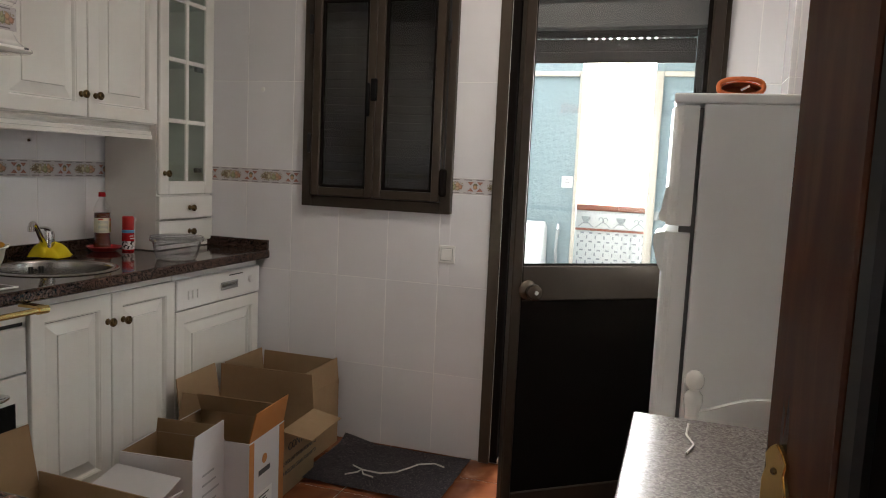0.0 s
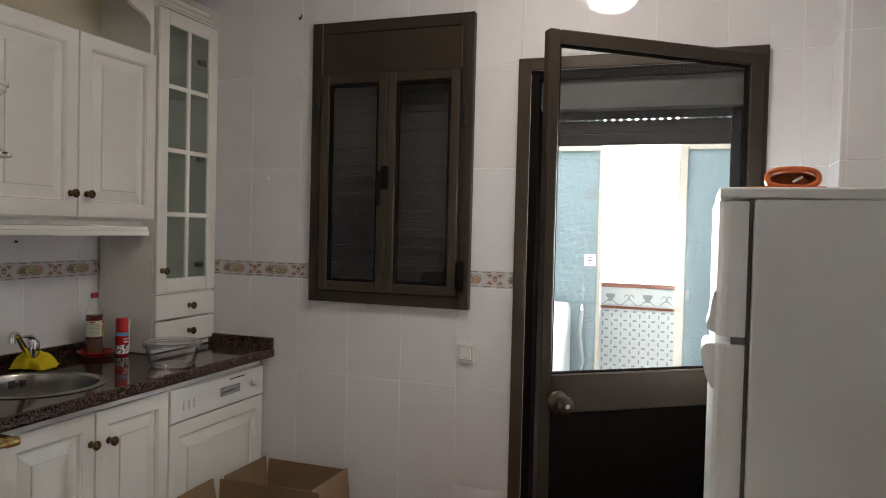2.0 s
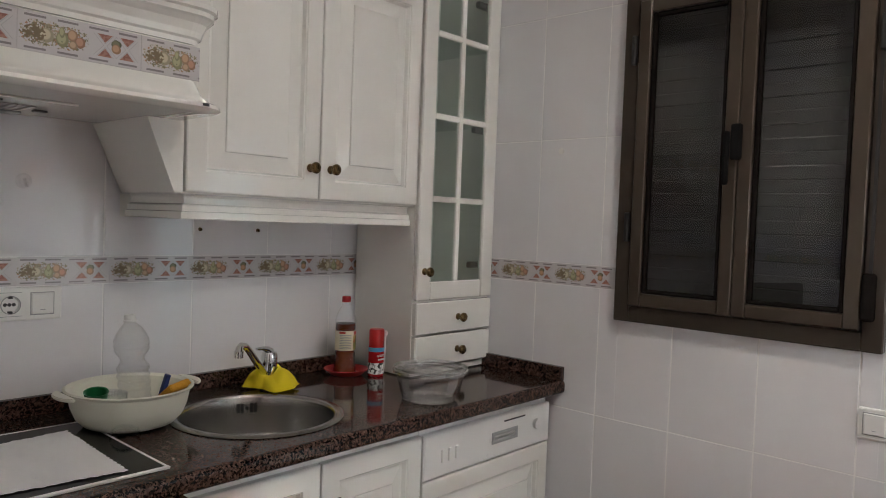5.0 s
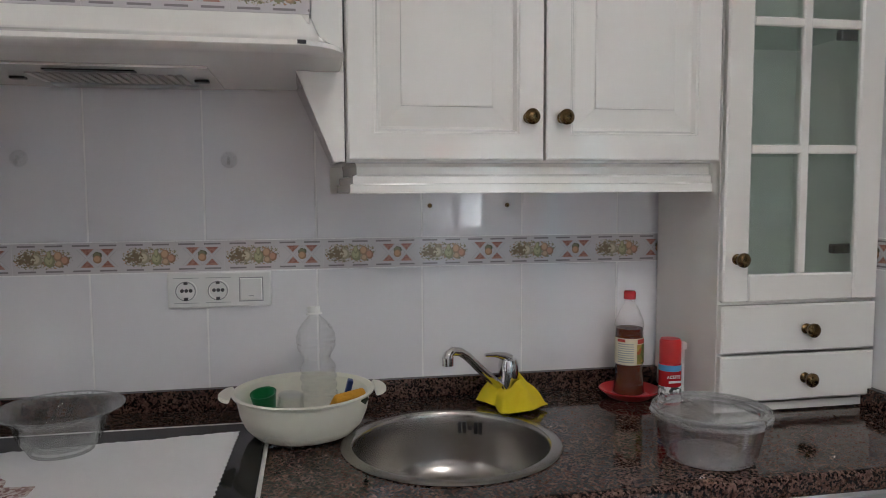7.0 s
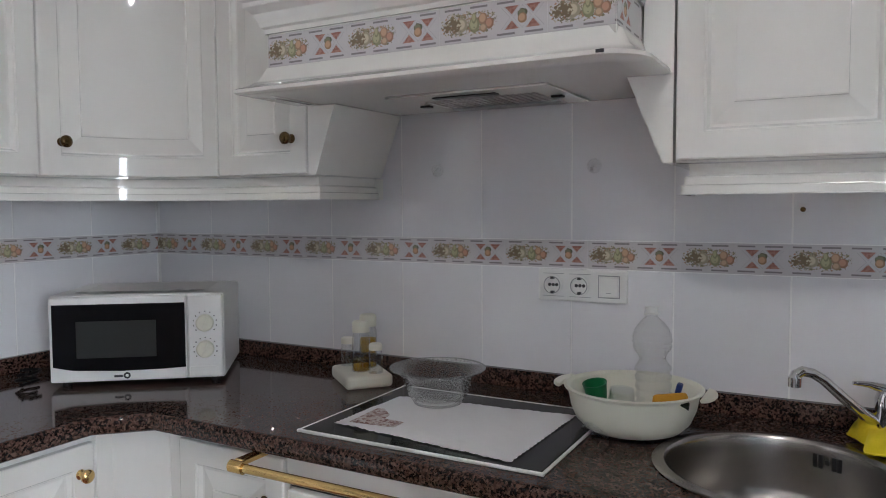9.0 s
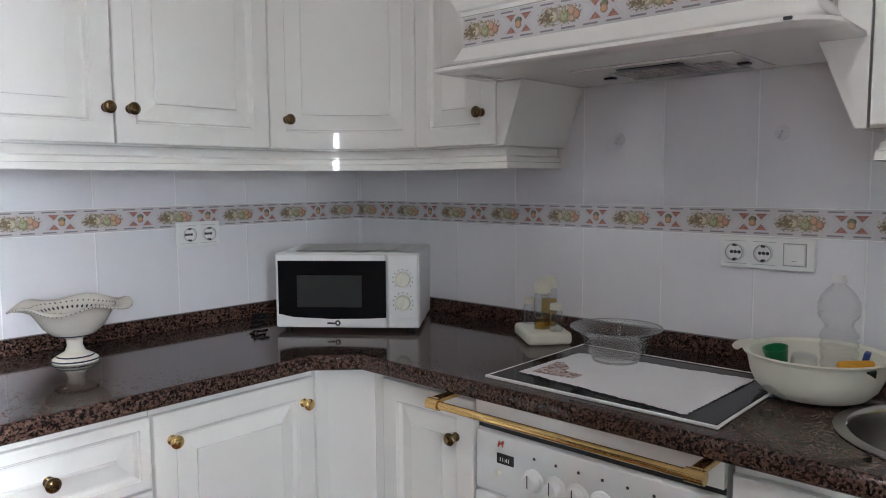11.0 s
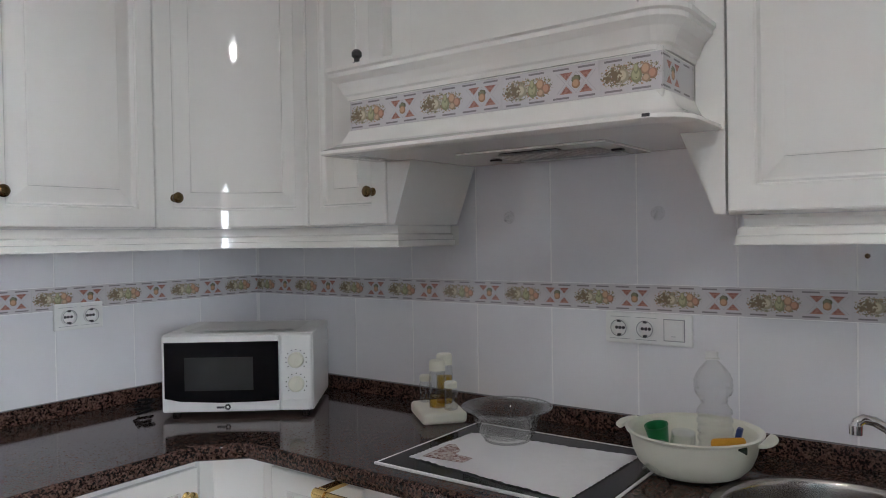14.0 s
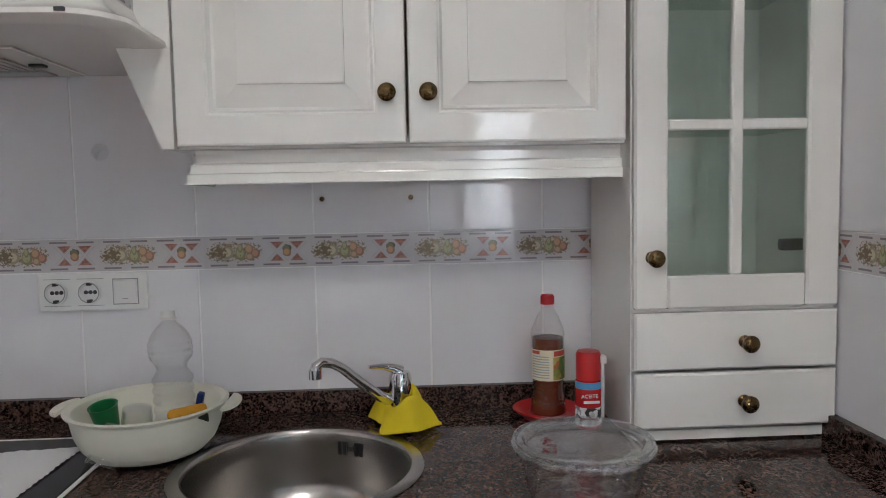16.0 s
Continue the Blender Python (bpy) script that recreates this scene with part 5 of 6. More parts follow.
def draped():
    """A cloth laid round the foot of the tap, with folds running down to two points."""
    bm = bmesh.new()
    n, k = 96, 12
    grid = []
    for i in range(n + 1):
        a = 2 * math.pi * i / n
        b = a - 0.35
        reach = 0.052 / max(abs(math.cos(b)), abs(math.sin(b))) * (1 + 0.60 * max(0, math.cos(a - 0.45)) ** 2)
        row = []
        for j in range(k + 1):
            v = j / k
            r = 0.027 + (reach - 0.027) * v
            fold = (0.005 * math.sin(a * 3 + 2 * v) + 0.002 * math.sin(a * 7 - 2 * v)) * (0.25 + v)
            rise = 0.052 + 0.014 * math.cos(a - 2.6) + 0.007 * math.sin(a * 3)
            z = rise * (1 - v ** 1.7) + 1.3 * abs(fold) * (1 - 0.55 * v) + 0.007 + 0.012 * max(0, math.sin(a * 4 + 1)) * v * (1 - v) * 3
            row.append(bm.verts.new(((r + fold) * math.cos(a), (r + fold) * math.sin(a), max(0.0075, z * (1 - v ** 6)))))
        grid.append(row)
    for i in range(n):
        for j in range(k):
            bm.faces.new((grid[i][j], grid[i + 1][j], grid[i + 1][j + 1], grid[i][j + 1]))
    bmesh.ops.remove_doubles(bm, verts=bm.verts, dist=1e-5)
    bmesh.ops.solidify(bm, geom=bm.faces[:], thickness=0.0025)
    return bm


tagged(part("cleaning_cloth", draped(), YELLOW, smooth=True, at=pose(-2.288, 2.288, CT + 0.0025)), "yellow cleaning cloth draped round the foot of the tap", "cloth")

tagged(part("saucer", lathe([(0, 0.0), (0.045, 0.0), (0.052, 0.003), (0.070, 0.018), (0.074, 0.021), (0.072, 0.023), (0.066, 0.020), (0.050, 0.006), (0, 0.004)], 40), RED_PL, smooth=True, at=pose(-2.300, 2.598, CT + 0.0005)), "round red plastic saucer under a bottle", "saucer")
vb = thing("vinegar_bottle", pose(-2.314, 2.602, CT + 0.005), "half-full bottle of amber liquid with red cap", "bottle")
part("body", lathe([(0, 0), (0.036, 0), (0.039, 0.005), (0.036, 0.03), (0.032, 0.06), (0.0335, 0.075), (0.0335, 0.145), (0.034, 0.168), (0.036, 0.172), (0.033, 0.185), (0.024, 0.208), (0.014, 0.225), (0.0125, 0.232), (0.0125, 0.24)], 32), PET, vb, "clear plastic bottle wall", True)
part("liquid", lathe([(0, 0.003), (0.034, 0.003), (0.037, 0.006), (0.034, 0.03), (0.0305, 0.06), (0.032, 0.075), (0.032, 0.165), (0, 0.165)], 32), VINEGAR, vb, "amber liquid", True)
part("cap", lathe([(0, 0.236), (0.0145, 0.236), (0.0145, 0.252), (0.012, 0.256), (0, 0.256)], 24), RED_CAP, vb, "red screw cap", True)
lb = part("label", lathe([(0.0342, 0.078), (0.0345, 0.078), (0.0345, 0.143), (0.0342, 0.143)], 32), PAPER, vb, "cream paper label", True)
part("label_print", arc_band(0.0353, 0.080, 0.128, 8, 78), GREEN_PRINT, lb, "printed fruit picture")
part("label_mark", arc_band(0.0353, 0.130, 0.141, 10, 70), RED_INK, lb, "red printed name bar")
part("label_mark", arc_band(0.0353, 0.134, 0.141, -75, -40), RED_INK, lb)
bm = bmesh.new()
for i in range(9):
    join(bm, arc_band(0.0352, 0.084 + i * 0.0055, 0.0862 + i * 0.0055, -72, -6))
part("label_bars", bm, GREY_PL, lb, "rows of small print")

sc = thing("spray_can", pose(-2.232, 2.668, CT + 0.0005), "red and white spray oil can with red cap", "spray can")
part("can", lathe([(0, 0), (0.024, 0), (0.026, 0.003), (0.026, 0.095), (0.024, 0.099), (0, 0.1)], 28), RED_CAP, sc, smooth=True)
part("cap", lathe([(0, 0.099), (0.0245, 0.099), (0.025, 0.102), (0.025, 0.150), (0.022, 0.156), (0, 0.157)], 28), RED_PL, sc, "red plastic cap", True)
part("blue_band", lathe([(0.0262, 0.082), (0.0265, 0.082), (0.0265, 0.096), (0.0262, 0.096)], 28), SKY_BLUE, sc, "light blue band", True)
part("lower_print", lathe([(0.0262, 0.008), (0.0265, 0.008), (0.0265, 0.045), (0.0262, 0.045)], 28), ramp_mat("grey_gear_print", [(0.3, (0.03, 0.03, 0.03)), (0.5, (0.5, 0.5, 0.5)), (0.8, (0.8, 0.8, 0.8))], 110, 0.4), sc, "black and white picture", True)
words("ACEITE", 0.0105, WHITE_PL, sc, pose(0.0268, -0.021, 0.066) @ pose(0, 0, 0, 90, 0, 90))
part("print_bar", box(0.0262, 0.0272, -0.016, 0.016, 0.055, 0.060), WHITE_PL, sc)
part("straw", box(-0.003, 0.003, -0.003, 0.003, 0.02, 0.15, 0.001), WHITE_PL, sc, "white spray straw", at=pose(0.012, 0.026, 0))
part("straw_clip", box(-0.006, 0.006, -0.005, 0.007, 0.132, 0.148, 0.002), WHITE_PL, sc, at=pose(0.012, 0.026, 0))

ct = thing("food_container", pose(-1.893, 2.572, CT + 0.0005) @ Matrix.Diagonal((0.91, 0.91, 1.14, 1)), "clear round plastic food container with its lid on", "container")
part("tub", lathe([(0, 0.001), (0.080, 0.001), (0.088, 0.004), (0.096, 0.02), (0.108, 0.066), (0.111, 0.070), (0.116, 0.071), (0.116, 0.073), (0.108, 0.072), (0.094, 0.022), (0.085, 0.007), (0, 0.004)], 48), TUB_PL, ct, smooth=True)
part("lid", lathe([(0.118, 0.068), (0.120, 0.070), (0.120, 0.079), (0.114, 0.084), (0.104, 0.085), (0.098, 0.080), (0.094, 0.076), (0.06, 0.076), (0, 0.076), (0, 0.0745), (0.095, 0.0745), (0.100, 0.079), (0.105, 0.0835), (0.113, 0.0825), (0.1185, 0.078), (0.1185, 0.070), (0.118, 0.068)], 48), LID_PL, ct, "clear lid with a raised rim", True)
for rr, zz in ((0.1205, 0.0765), (0.117, 0.0845), (0.097, 0.0795)):
    part("lid_ring", lathe([(rr - 0.0016, zz - 0.0016), (rr + 0.0014, zz - 0.001), (rr + 0.0016, zz + 0.001), (rr - 0.001, zz + 0.0016), (rr - 0.0016, zz - 0.0016)], 56), GLINT_RIM, ct, "thick clear moulded ring", True)

mw = thing("microwave", pose(-1.822, 0.347, CT + 0.012, 0, 0, 127.8), "white microwave oven with black door, angled in the corner", "microwave")
MW, MH, MD = 0.452, 0.236, 0.33
part("case", box(0, MW, 0.0, MD, 0, MH, 0.006), WHITE_PL, mw)
md = part("door", box(0.003, 0.352, -0.018, -0.001, 0.003, MH - 0.003, 0.006), WHITE_PL, mw, "white door")
part("door_glass", prism([(0.012, 0.046), (0.06, 0.036), (0.18, 0.031), (0.30, 0.033), (0.351, 0.036), (0.351, 0.213), (0.012, 0.213)], 0, 0.002), BLACK_GLASS, md, "glossy black door glass", at=pose(0, -0.018, 0) @ FLAT)
part("viewing_window", box(0.072, 0.276, -0.0225, -0.0205, 0.068, 0.168, 0.001), mat("mesh_window", (0.03, 0.032, 0.032), 0.12), md, "dark viewing window")
part("print_bar", box(0.165, 0.188, -0.0188, -0.0178, 0.014, 0.020), DARK_LINE, md)
part("emblem", lathe([(0.004, 0), (0.009, 0), (0.009, 0.001), (0.004, 0.001)], 14), DARK_LINE, md, "", False, pose(0.198, -0.0178, 0.018, 90))
pn = part("control_panel", box(0.355, MW - 0.002, -0.016, -0.001, 0.003, MH - 0.003, 0.006), WHITE_PL, mw)
for z in (0.155, 0.083):
    k = part("dial", lathe([(0, 0), (0.024, 0), (0.023, 0.012), (0.020, 0.015), (0, 0.016)], 28), CREAM_PL, pn, "cream rotary dial", True, pose(0.403, -0.0155, z, 90, 20, 0))
    part("pointer", box(-0.003, 0.003, -0.02, 0.02, 0.0155, 0.020, 0.001), CREAM_PL, k)
    bm = bmesh.new()
    for a in range(-5, 6):
        q = radians(a * 26)
        box(0.403 + 0.031 * math.sin(q) - 0.0015, 0.403 + 0.031 * math.sin(q) + 0.0015, -0.0165, -0.0158, z + 0.031 * math.cos(q) - 0.0015, z + 0.031 * math.cos(q) + 0.0015, 0, 1, bm)
    part("scale_mark", bm, DARK_LINE, pn)
part("door_button", box(0.362, MW - 0.010, -0.0178, -0.0155, 0.008, 0.036, 0.002), WHITE_PL, pn)
for x in (0.03, MW - 0.03):
    for y in (0.03, MD - 0.03):
        part("foot", lathe([(0, -0.0115), (0.012, -0.0115), (0.012, 0), (0, 0)], 12), BLACK_PL, mw, "", True, pose(x, y, 0))


def paper_sheet():
    bm = bmesh.new()
    n = 14
    g = [[bm.verts.new((0.06 + 0.34 * i / n, 0.02 + 0.26 * j / n, MH + 0.002 + 0.006 * abs(noise.noise(Vector((i * 0.5, j * 0.6, 1)))) + (0.004 if j == 0 else 0))) for j in range(n + 1)] for i in range(n + 1)]
    for i in range(n):
        for j in range(n):
            bm.faces.new((g[i][j], g[i + 1][j], g[i + 1][j + 1], g[i][j + 1]))
    return bm


tagged(part("paper_cover", paper_sheet(), mat("translucent_sheet", (0.72, 0.72, 0.70), 0.35), smooth=True, at=mw.matrix_basis.copy()), "crumpled white sheet lying on the microwave", "sheet")
cable = thing("power_cable", pose(-1.812, 0.262, CT), "bunched black power cable beside the microwave", "cable")
part("cord", tube([(0.022 * math.cos(a) + 0.010 * math.sin(a * 2.3), 0.016 * math.sin(a) + 0.006 * math.cos(a * 1.7), 0.006 + 0.0020 * a) for a in [k * 0.45 for k in range(40)]], 0.0042, 8), HANDLE_BLACK, cable, smooth=True)
tagged(part("power_cable", tube([(-2.16 - 0.035 * math.sin(k * 0.21), 0.56 + 0.028 * math.sin(k * 0.21), CT + 0.006 + 0.0135 * k) for k in range(15)], 0.0035, 8), BLACK_PL, smooth=True), "black power cable behind the microwave", "cable")

fd = thing("fruit_dish", pose(-1.245, 0.262, CT) @ Matrix.Diagonal((0.85, 0.85, 0.95, 1)), "cream ceramic footed fruit dish with pierced wavy rim", "dish")
part("foot", lathe([(0, 0), (0.066, 0), (0.068, 0.006), (0.060, 0.012), (0.050, 0.018), (0.030, 0.028), (0.022, 0.045), (0.024, 0.062), (0.030, 0.068), (0.0, 0.070)], 40), CERAMIC, fd, smooth=True)
for r, z in ((0.0692, 0.006), (0.0560, 0.0165)):
    part("painted_line", lathe([(r - 0.001, z - 0.002), (r + 0.0006, z), (r - 0.003, z + 0.002)], 40), NAVY, fd, "dark blue painted line", True)


def wavy(prof, seg=120, close=False):
    """A turned shape whose rim rises and falls in five waves."""
    bm = bmesh.new()
    rows = []
    for r, z in prof:
        k = max(0.0, (r - 0.105) / 0.06) ** 1.3
        rows.append([bm.verts.new(((r + 0.008 * k * math.cos(5 * a + 1)) * math.cos(a), (r + 0.008 * k * math.cos(5 * a + 1)) * math.sin(a), z + 0.008 * k * math.sin(5 * a))) for a in [2 * math.pi * i / seg for i in range(seg)]])
    for p, q in zip(rows, rows[1:]):
        for i in range(seg):
            bm.faces.new((p[i], p[(i + 1) % seg], q[(i + 1) % seg], q[i]))
    return bm


part("bowl", wavy([(0.002, 0.066), (0.030, 0.068), (0.060, 0.076), (0.085, 0.096), (0.105, 0.126), (0.116, 0.142), (0.135, 0.152), (0.158, 0.158), (0.168, 0.156), (0.169, 0.160), (0.158, 0.163), (0.134, 0.157), (0.112, 0.146), (0.100, 0.126), (0.080, 0.100), (0.055, 0.082), (0.002, 0.074)]), CERAMIC, fd, "bowl with a wavy turned-out rim", True)
part("painted_line", lathe([(0.0585, 0.0745), (0.0625, 0.0765), (0.0640, 0.0785)], 48), NAVY, fd, "dark blue painted line", True)
bm = bmesh.new()
for i in range(46):
    a = 2 * math.pi * i / 46
    for r, z, w, h in ((0.1045, 0.1375, 0.0035, 0.007), (0.1215, 0.1515, 0.0025, 0.0035)):
        k = max(0.0, (r - 0.105) / 0.06) ** 1.3
        lathe([(0, -0.001), (w, 0), (0, 0.0012)], 6, bm, pose(r * math.cos(a), r * math.sin(a), z + 0.008 * k * math.sin(5 * a) + 0.0012, 0, -40, math.degrees(a)) @ Matrix.Diagonal((h / w, 1, 1, 1)))
part("painted_marks", bm, NAVY, fd, "ring of dark blue brush marks", True)
bm = bmesh.new()
for i in range(90):
    a = 2 * math.pi * i / 90
    r = 0.1685 + 0.008 * 1.07 * math.cos(5 * a + 1)
    lathe([(0, -0.002), (0.0022, 0), (0, 0.002)], 5, bm, pose(r * math.cos(a), r * math.sin(a), 0.158 + 0.008 * 1.08 * math.sin(5 * a)))
part("rim_ticks", bm, NAVY, fd, "dark ticks along the rim", True)

# ---- sockets, hooks ----
def schuko(parent, x, z):
    s = part("socket", lathe([(0.0245, 0.001), (0.0245, 0.007), (0.0205, 0.007), (0.0195, -0.004), (0, -0.004)], 32), WHITE_PL, parent, "round socket insert", True, pose(x, -0.0155, z, 90))
    # the rim's shade is put in as a thin grey ring
    part("shadow_ring", lathe([(0.0202, 0.0072), (0.0225, 0.0074), (0.0225, 0.0066)], 32), GREY_PL, s, "grey ring for the shade at the socket rim", True)
    for dx in (-0.0095, 0.0, 0.0095):
        part("pin_hole", lathe([(0, -0.0036), (0.0044, -0.0036), (0.0044, -0.002), (0, -0.002)], 10), DARK_LINE, s, "", False, pose(dx, 0, 0))
    for dz in (-0.0185, 0.0185):
        part("earth_clip", box(-0.004, 0.004, dz - 0.003, dz + 0.003, -0.003, 0.0078), DARK_LINE, s)
    for dz in (-0.029, 0.029):
        part("seam", box(x - 0.028, x + 0.028, -0.0115, -0.0105, z + dz - 0.0006, z + dz + 0.0006), GREY_PL, parent)


def rocker(parent, x, z):
    # shade in the gap is drawn as a grey plate behind the rocker
    part("rocker_gap", box(x - 0.0275, x + 0.0275, -0.0117, -0.0111, z - 0.0285, z + 0.0285, 0.0), GREY_PL, parent, "grey line for the shaded gap round the switch")
    r = part("rocker", stepped(0.05, 0.052, [(0, 0), (0, 0.004), (0.002, 0.006)]), WHITE_PL, parent, "", False, pose(x - 0.025, -0.0095, z - 0.026))
    part("mark", box(0.019, 0.031, -0.0068, -0.0058, 0.010, 0.0115), GREY_PL, r)


s3 = thing("power_outlet", west(1.511, 1.120, 0.003), "white triple plate with two sockets and a switch", "socket")
part("plate", box(0, 0.233, -0.011, 0, 0, 0.082, 0.004), WHITE_PL, s3)
schuko(s3, 0.042, 0.041), schuko(s3, 0.113, 0.041), rocker(s3, 0.187, 0.041)
s2 = thing("power_outlet", south(-1.638, 1.141, 0.003), "white double socket plate", "socket")
part("plate", box(0, 0.153, -0.011, 0, 0, 0.082, 0.004), WHITE_PL, s2)
schuko(s2, 0.042, 0.041), schuko(s2, 0.111, 0.041)
s1 = thing("light_switch", north(-0.902, 0.892, 0.003), "white square light switch", "switch")
part("plate", box(0, 0.076, -0.010, 0, 0, 0.08, 0.004), WHITE_PL, s1)
rocker(s1, 0.038, 0.040)
for y, z in ((1.208, 1.464), (1.655, 1.462)):
    hk = thing("wall_hook", west(y, z, 0.003), "clear plastic adhesive wall hook", "hook", "hooks under the hood")
    part("disc", lathe([(0, 0), (0.019, 0), (0.018, 0.003), (0, 0.004)], 24), PET, hk, "", True, pose(0, 0, 0, 90))
    part("hook", tube([(0, -0.004, 0.004), (0, -0.012, -0.004), (0, -0.016, -0.012), (0, -0.022, -0.012), (0, -0.024, -0.004)], 0.003, 8), PET, hk, "", True)
hk = thing("wall_hook", north(-1.828, 1.652, 0.003), "small white plastic wall hook", "hook")
part("disc", lathe([(0, 0), (0.010, 0), (0.009, 0.006), (0, 0.007)], 20), WHITE_PL, hk, "", True, pose(0, 0, 0, 90))
hk = thing("wall_hook", north(-1.668, 2.365, 0.003), "small dark metal wall hook", "hook")
part("hook", tube([(0, -0.002, 0.01), (0, -0.006, -0.002), (0, -0.012, -0.014), (0, -0.02, -0.012), (0, -0.022, -0.004)], 0.003, 8), BLACK_PL, hk, "", True)
for y in (2.125, 2.32):
    tagged(part("screw", lathe([(0, 0), (0.006, 0), (0.0045, 0.006), (0, 0.007)], 12), BRASS_OLD, smooth=True, at=west(y, 1.352, 0.003) @ pose(0, 0, 0, 90)), "small dark screw set in the tiles", "screw", "screws under the wall cabinet")

# ---- fridge corner ----
fr = thing("fridge", pose(0.155, 2.30, 0), "tall white two-door fridge freezer", "fridge")
FD, FW, FH = 0.55, 0.56, 1.535
part("body", box(0.006, FD, 0, FW, 0.04, FH, 0.006), FRIDGE, fr)
part("gasket", box(-0.006, 0.0055, 0.012, FW - 0.012, 0.06, FH - 0.012), GASKET, fr, "dark door gap")
part("top_cap", box(-0.080, FD, -0.001, FW + 0.001, FH + 0.0005, FH + 0.030, 0.006, 3), FRIDGE, fr, "white top panel")


def fridge_door(z0, z1):
    pts = [(-0.006, 0.0), (-0.050, 0.0), (-0.066, 0.008), (-0.078, 0.035), (-0.086, 0.12), (-0.090, FW / 2), (-0.086, FW - 0.12), (-0.078, FW - 0.035), (-0.066, FW - 0.008), (-0.05, FW), (-0.006, FW)]
    return prism(pts, z0, z1, bevel=0.0025)


d1 = part("freezer_door", fridge_door(1.175, FH - 0.006), FRIDGE, fr)
d2 = part("fridge_door", fridge_door(0.075, 1.155), FRIDGE, fr)
SIDEWAYS = Matrix(((1, 0, 0, 0), (0, 0, 1, 0), (0, 1, 0, 0), (0, 0, 0, 1)))
part("handle", prism([(-0.074, 1.180), (-0.090, 1.182), (-0.100, 1.190), (-0.1005, 1.205), (-0.094, 1.222), (-0.090, 1.26), (-0.084, 1.29), (-0.072, 1.29)], 0.035, 0.20, bevel=0.003), FRIDGE, d1, "curved moulded grip", True, SIDEWAYS)
part("handle", prism([(-0.074, 1.150), (-0.092, 1.152), (-0.106, 1.148), (-0.112, 1.135), (-0.108, 1.10), (-0.098, 1.06), (-0.084, 1.03), (-0.072, 1.03)], 0.035, 0.20, bevel=0.003), FRIDGE, d2, "curved moulded grip", True, SIDEWAYS)
part("hinge", box(-0.04, -0.004, 0.004, 0.03, 1.1565, 1.174, 0.002), GASKET, fr)
for x in (0.05, FD - 0.05):
    for y in (0.05, FW - 0.05):
        part("foot", lathe([(0, 0), (0.02, 0), (0.02, 0.04), (0, 0.04)], 12), BLACK_PL, fr, "", True, pose(x, y, 0))

orr = thing("rubber_gloves", pose(0.262, 2.44, FH + 0.031), "rolled orange rubber gloves lying on the fridge", "gloves")
part("cuff", tube([(0.064 * math.copysign(abs(math.cos(a)) ** 0.7, math.cos(a)), 0.004 * math.sin(3 * a), 0.033 + 0.024 * math.copysign(abs(math.sin(a)) ** 0.75, math.sin(a))) for a in [2 * math.pi * k / 28 for k in range(29)]], 0.0075, 10), ORANGE_CLOTH, orr, "thick rolled cuff", True)
part("roll", lathe([(0, 0.09), (0.046, 0.09), (0.052, 0.0), (0.058, 0.0), (0.060, 0.05), (0.055, 0.13), (0.03, 0.15), (0, 0.15)], 28), ORANGE_CLOTH, orr, "", True, pose(0, 0, 0.027, -90, 0, 0) @ Matrix.Diagonal((1.1, 0.40, 1, 1)))
part("pale_tag", box(-0.012, 0.016, -0.002, 0.0, -0.003, 0.003), WHITE_PL, orr, "small pale tag", at=pose(0.01, -0.006, 0.028, 0, -30, 0))
part("tail", prism([(-0.13, 0.01), (-0.06, -0.02), (0.085, -0.015), (0.10, 0.06), (-0.05, 0.09), (-0.12, 0.05)], 0.0005, 0.010, bevel=0.004), ORANGE_CLOTH, orr, "flat end of the gloves")

tb = thing("table", pose(0.045, 1.05, 0), "kitchen table with grey granite top on white legs", "table")
part("tabletop", box(0, 0.745, 0, 0.80, 0.705, 0.735, 0.005), GRANITE_T, tb)
part("apron", box(0.04, 0.705, 0.04, 0.76, 0.615, 0.7045), LACQUER, tb)
for x in (0.04, 0.645):
    for y in (0.04, 0.70):
        part("leg", box(x, x + 0.06, y, y + 0.06, 0, 0.6145, 0.006), LACQUER, tb)
ch = thing("chair", pose(0.15, 1.905, 0), "white wooden chair with turned ball finials", "chair")
for x in (0.035, 0.385):
    p = part("back_post", lathe([(0, 0), (0.016, 0), (0.019, 0.1), (0.019, 0.74), (0.024, 0.76), (0.022, 0.775), (0.013, 0.785), (0.013, 0.792)], 20), LACQUER, ch, "", True, pose(x, 0.022, 0))
    part("finial", lathe([(0.013, 0.790), (0.018, 0.793), (0.023, 0.803), (0.024, 0.814), (0.020, 0.828), (0.010, 0.836), (0, 0.838)], 20), LACQUER, p, "round ball finial", True)
    part("front_leg", lathe([(0, 0), (0.015, 0), (0.019, 0.1), (0.019, 0.43), (0, 0.43)], 16), LACQUER, ch, "", True, pose(x, 0.34, 0))
bm = bmesh.new()
for z0, z1, arch in ((0.66, 0.735, 0.05), (0.50, 0.55, 0.02)):
    n = 20
    lo, hi = [], []
    for i in range(n + 1):
        u = i / n
        x = 0.05 + 0.32 * u
        a = arch * math.sin(math.pi * u) ** 1.3
        lo.append((x, z0 + a * 0.3)), hi.append((x, z1 + a))
    pts = lo + hi[::-1]
    f = [[bm.verts.new((x, y, z)) for x, z in pts] for y in (0.012, 0.030)]
    bm.faces.new(f[0]), bm.faces.new(f[1])
    for i in range(len(pts)):
        j = (i + 1) % len(pts)
        bm.faces.new((f[0][i], f[0][j], f[1][j], f[1][i]))
part("backrest", bm, LACQUER, ch, "arched back rails")
part("seat", box(0.02, 0.40, 0.045, 0.36, 0.43, 0.46, 0.010), LACQUER, ch)
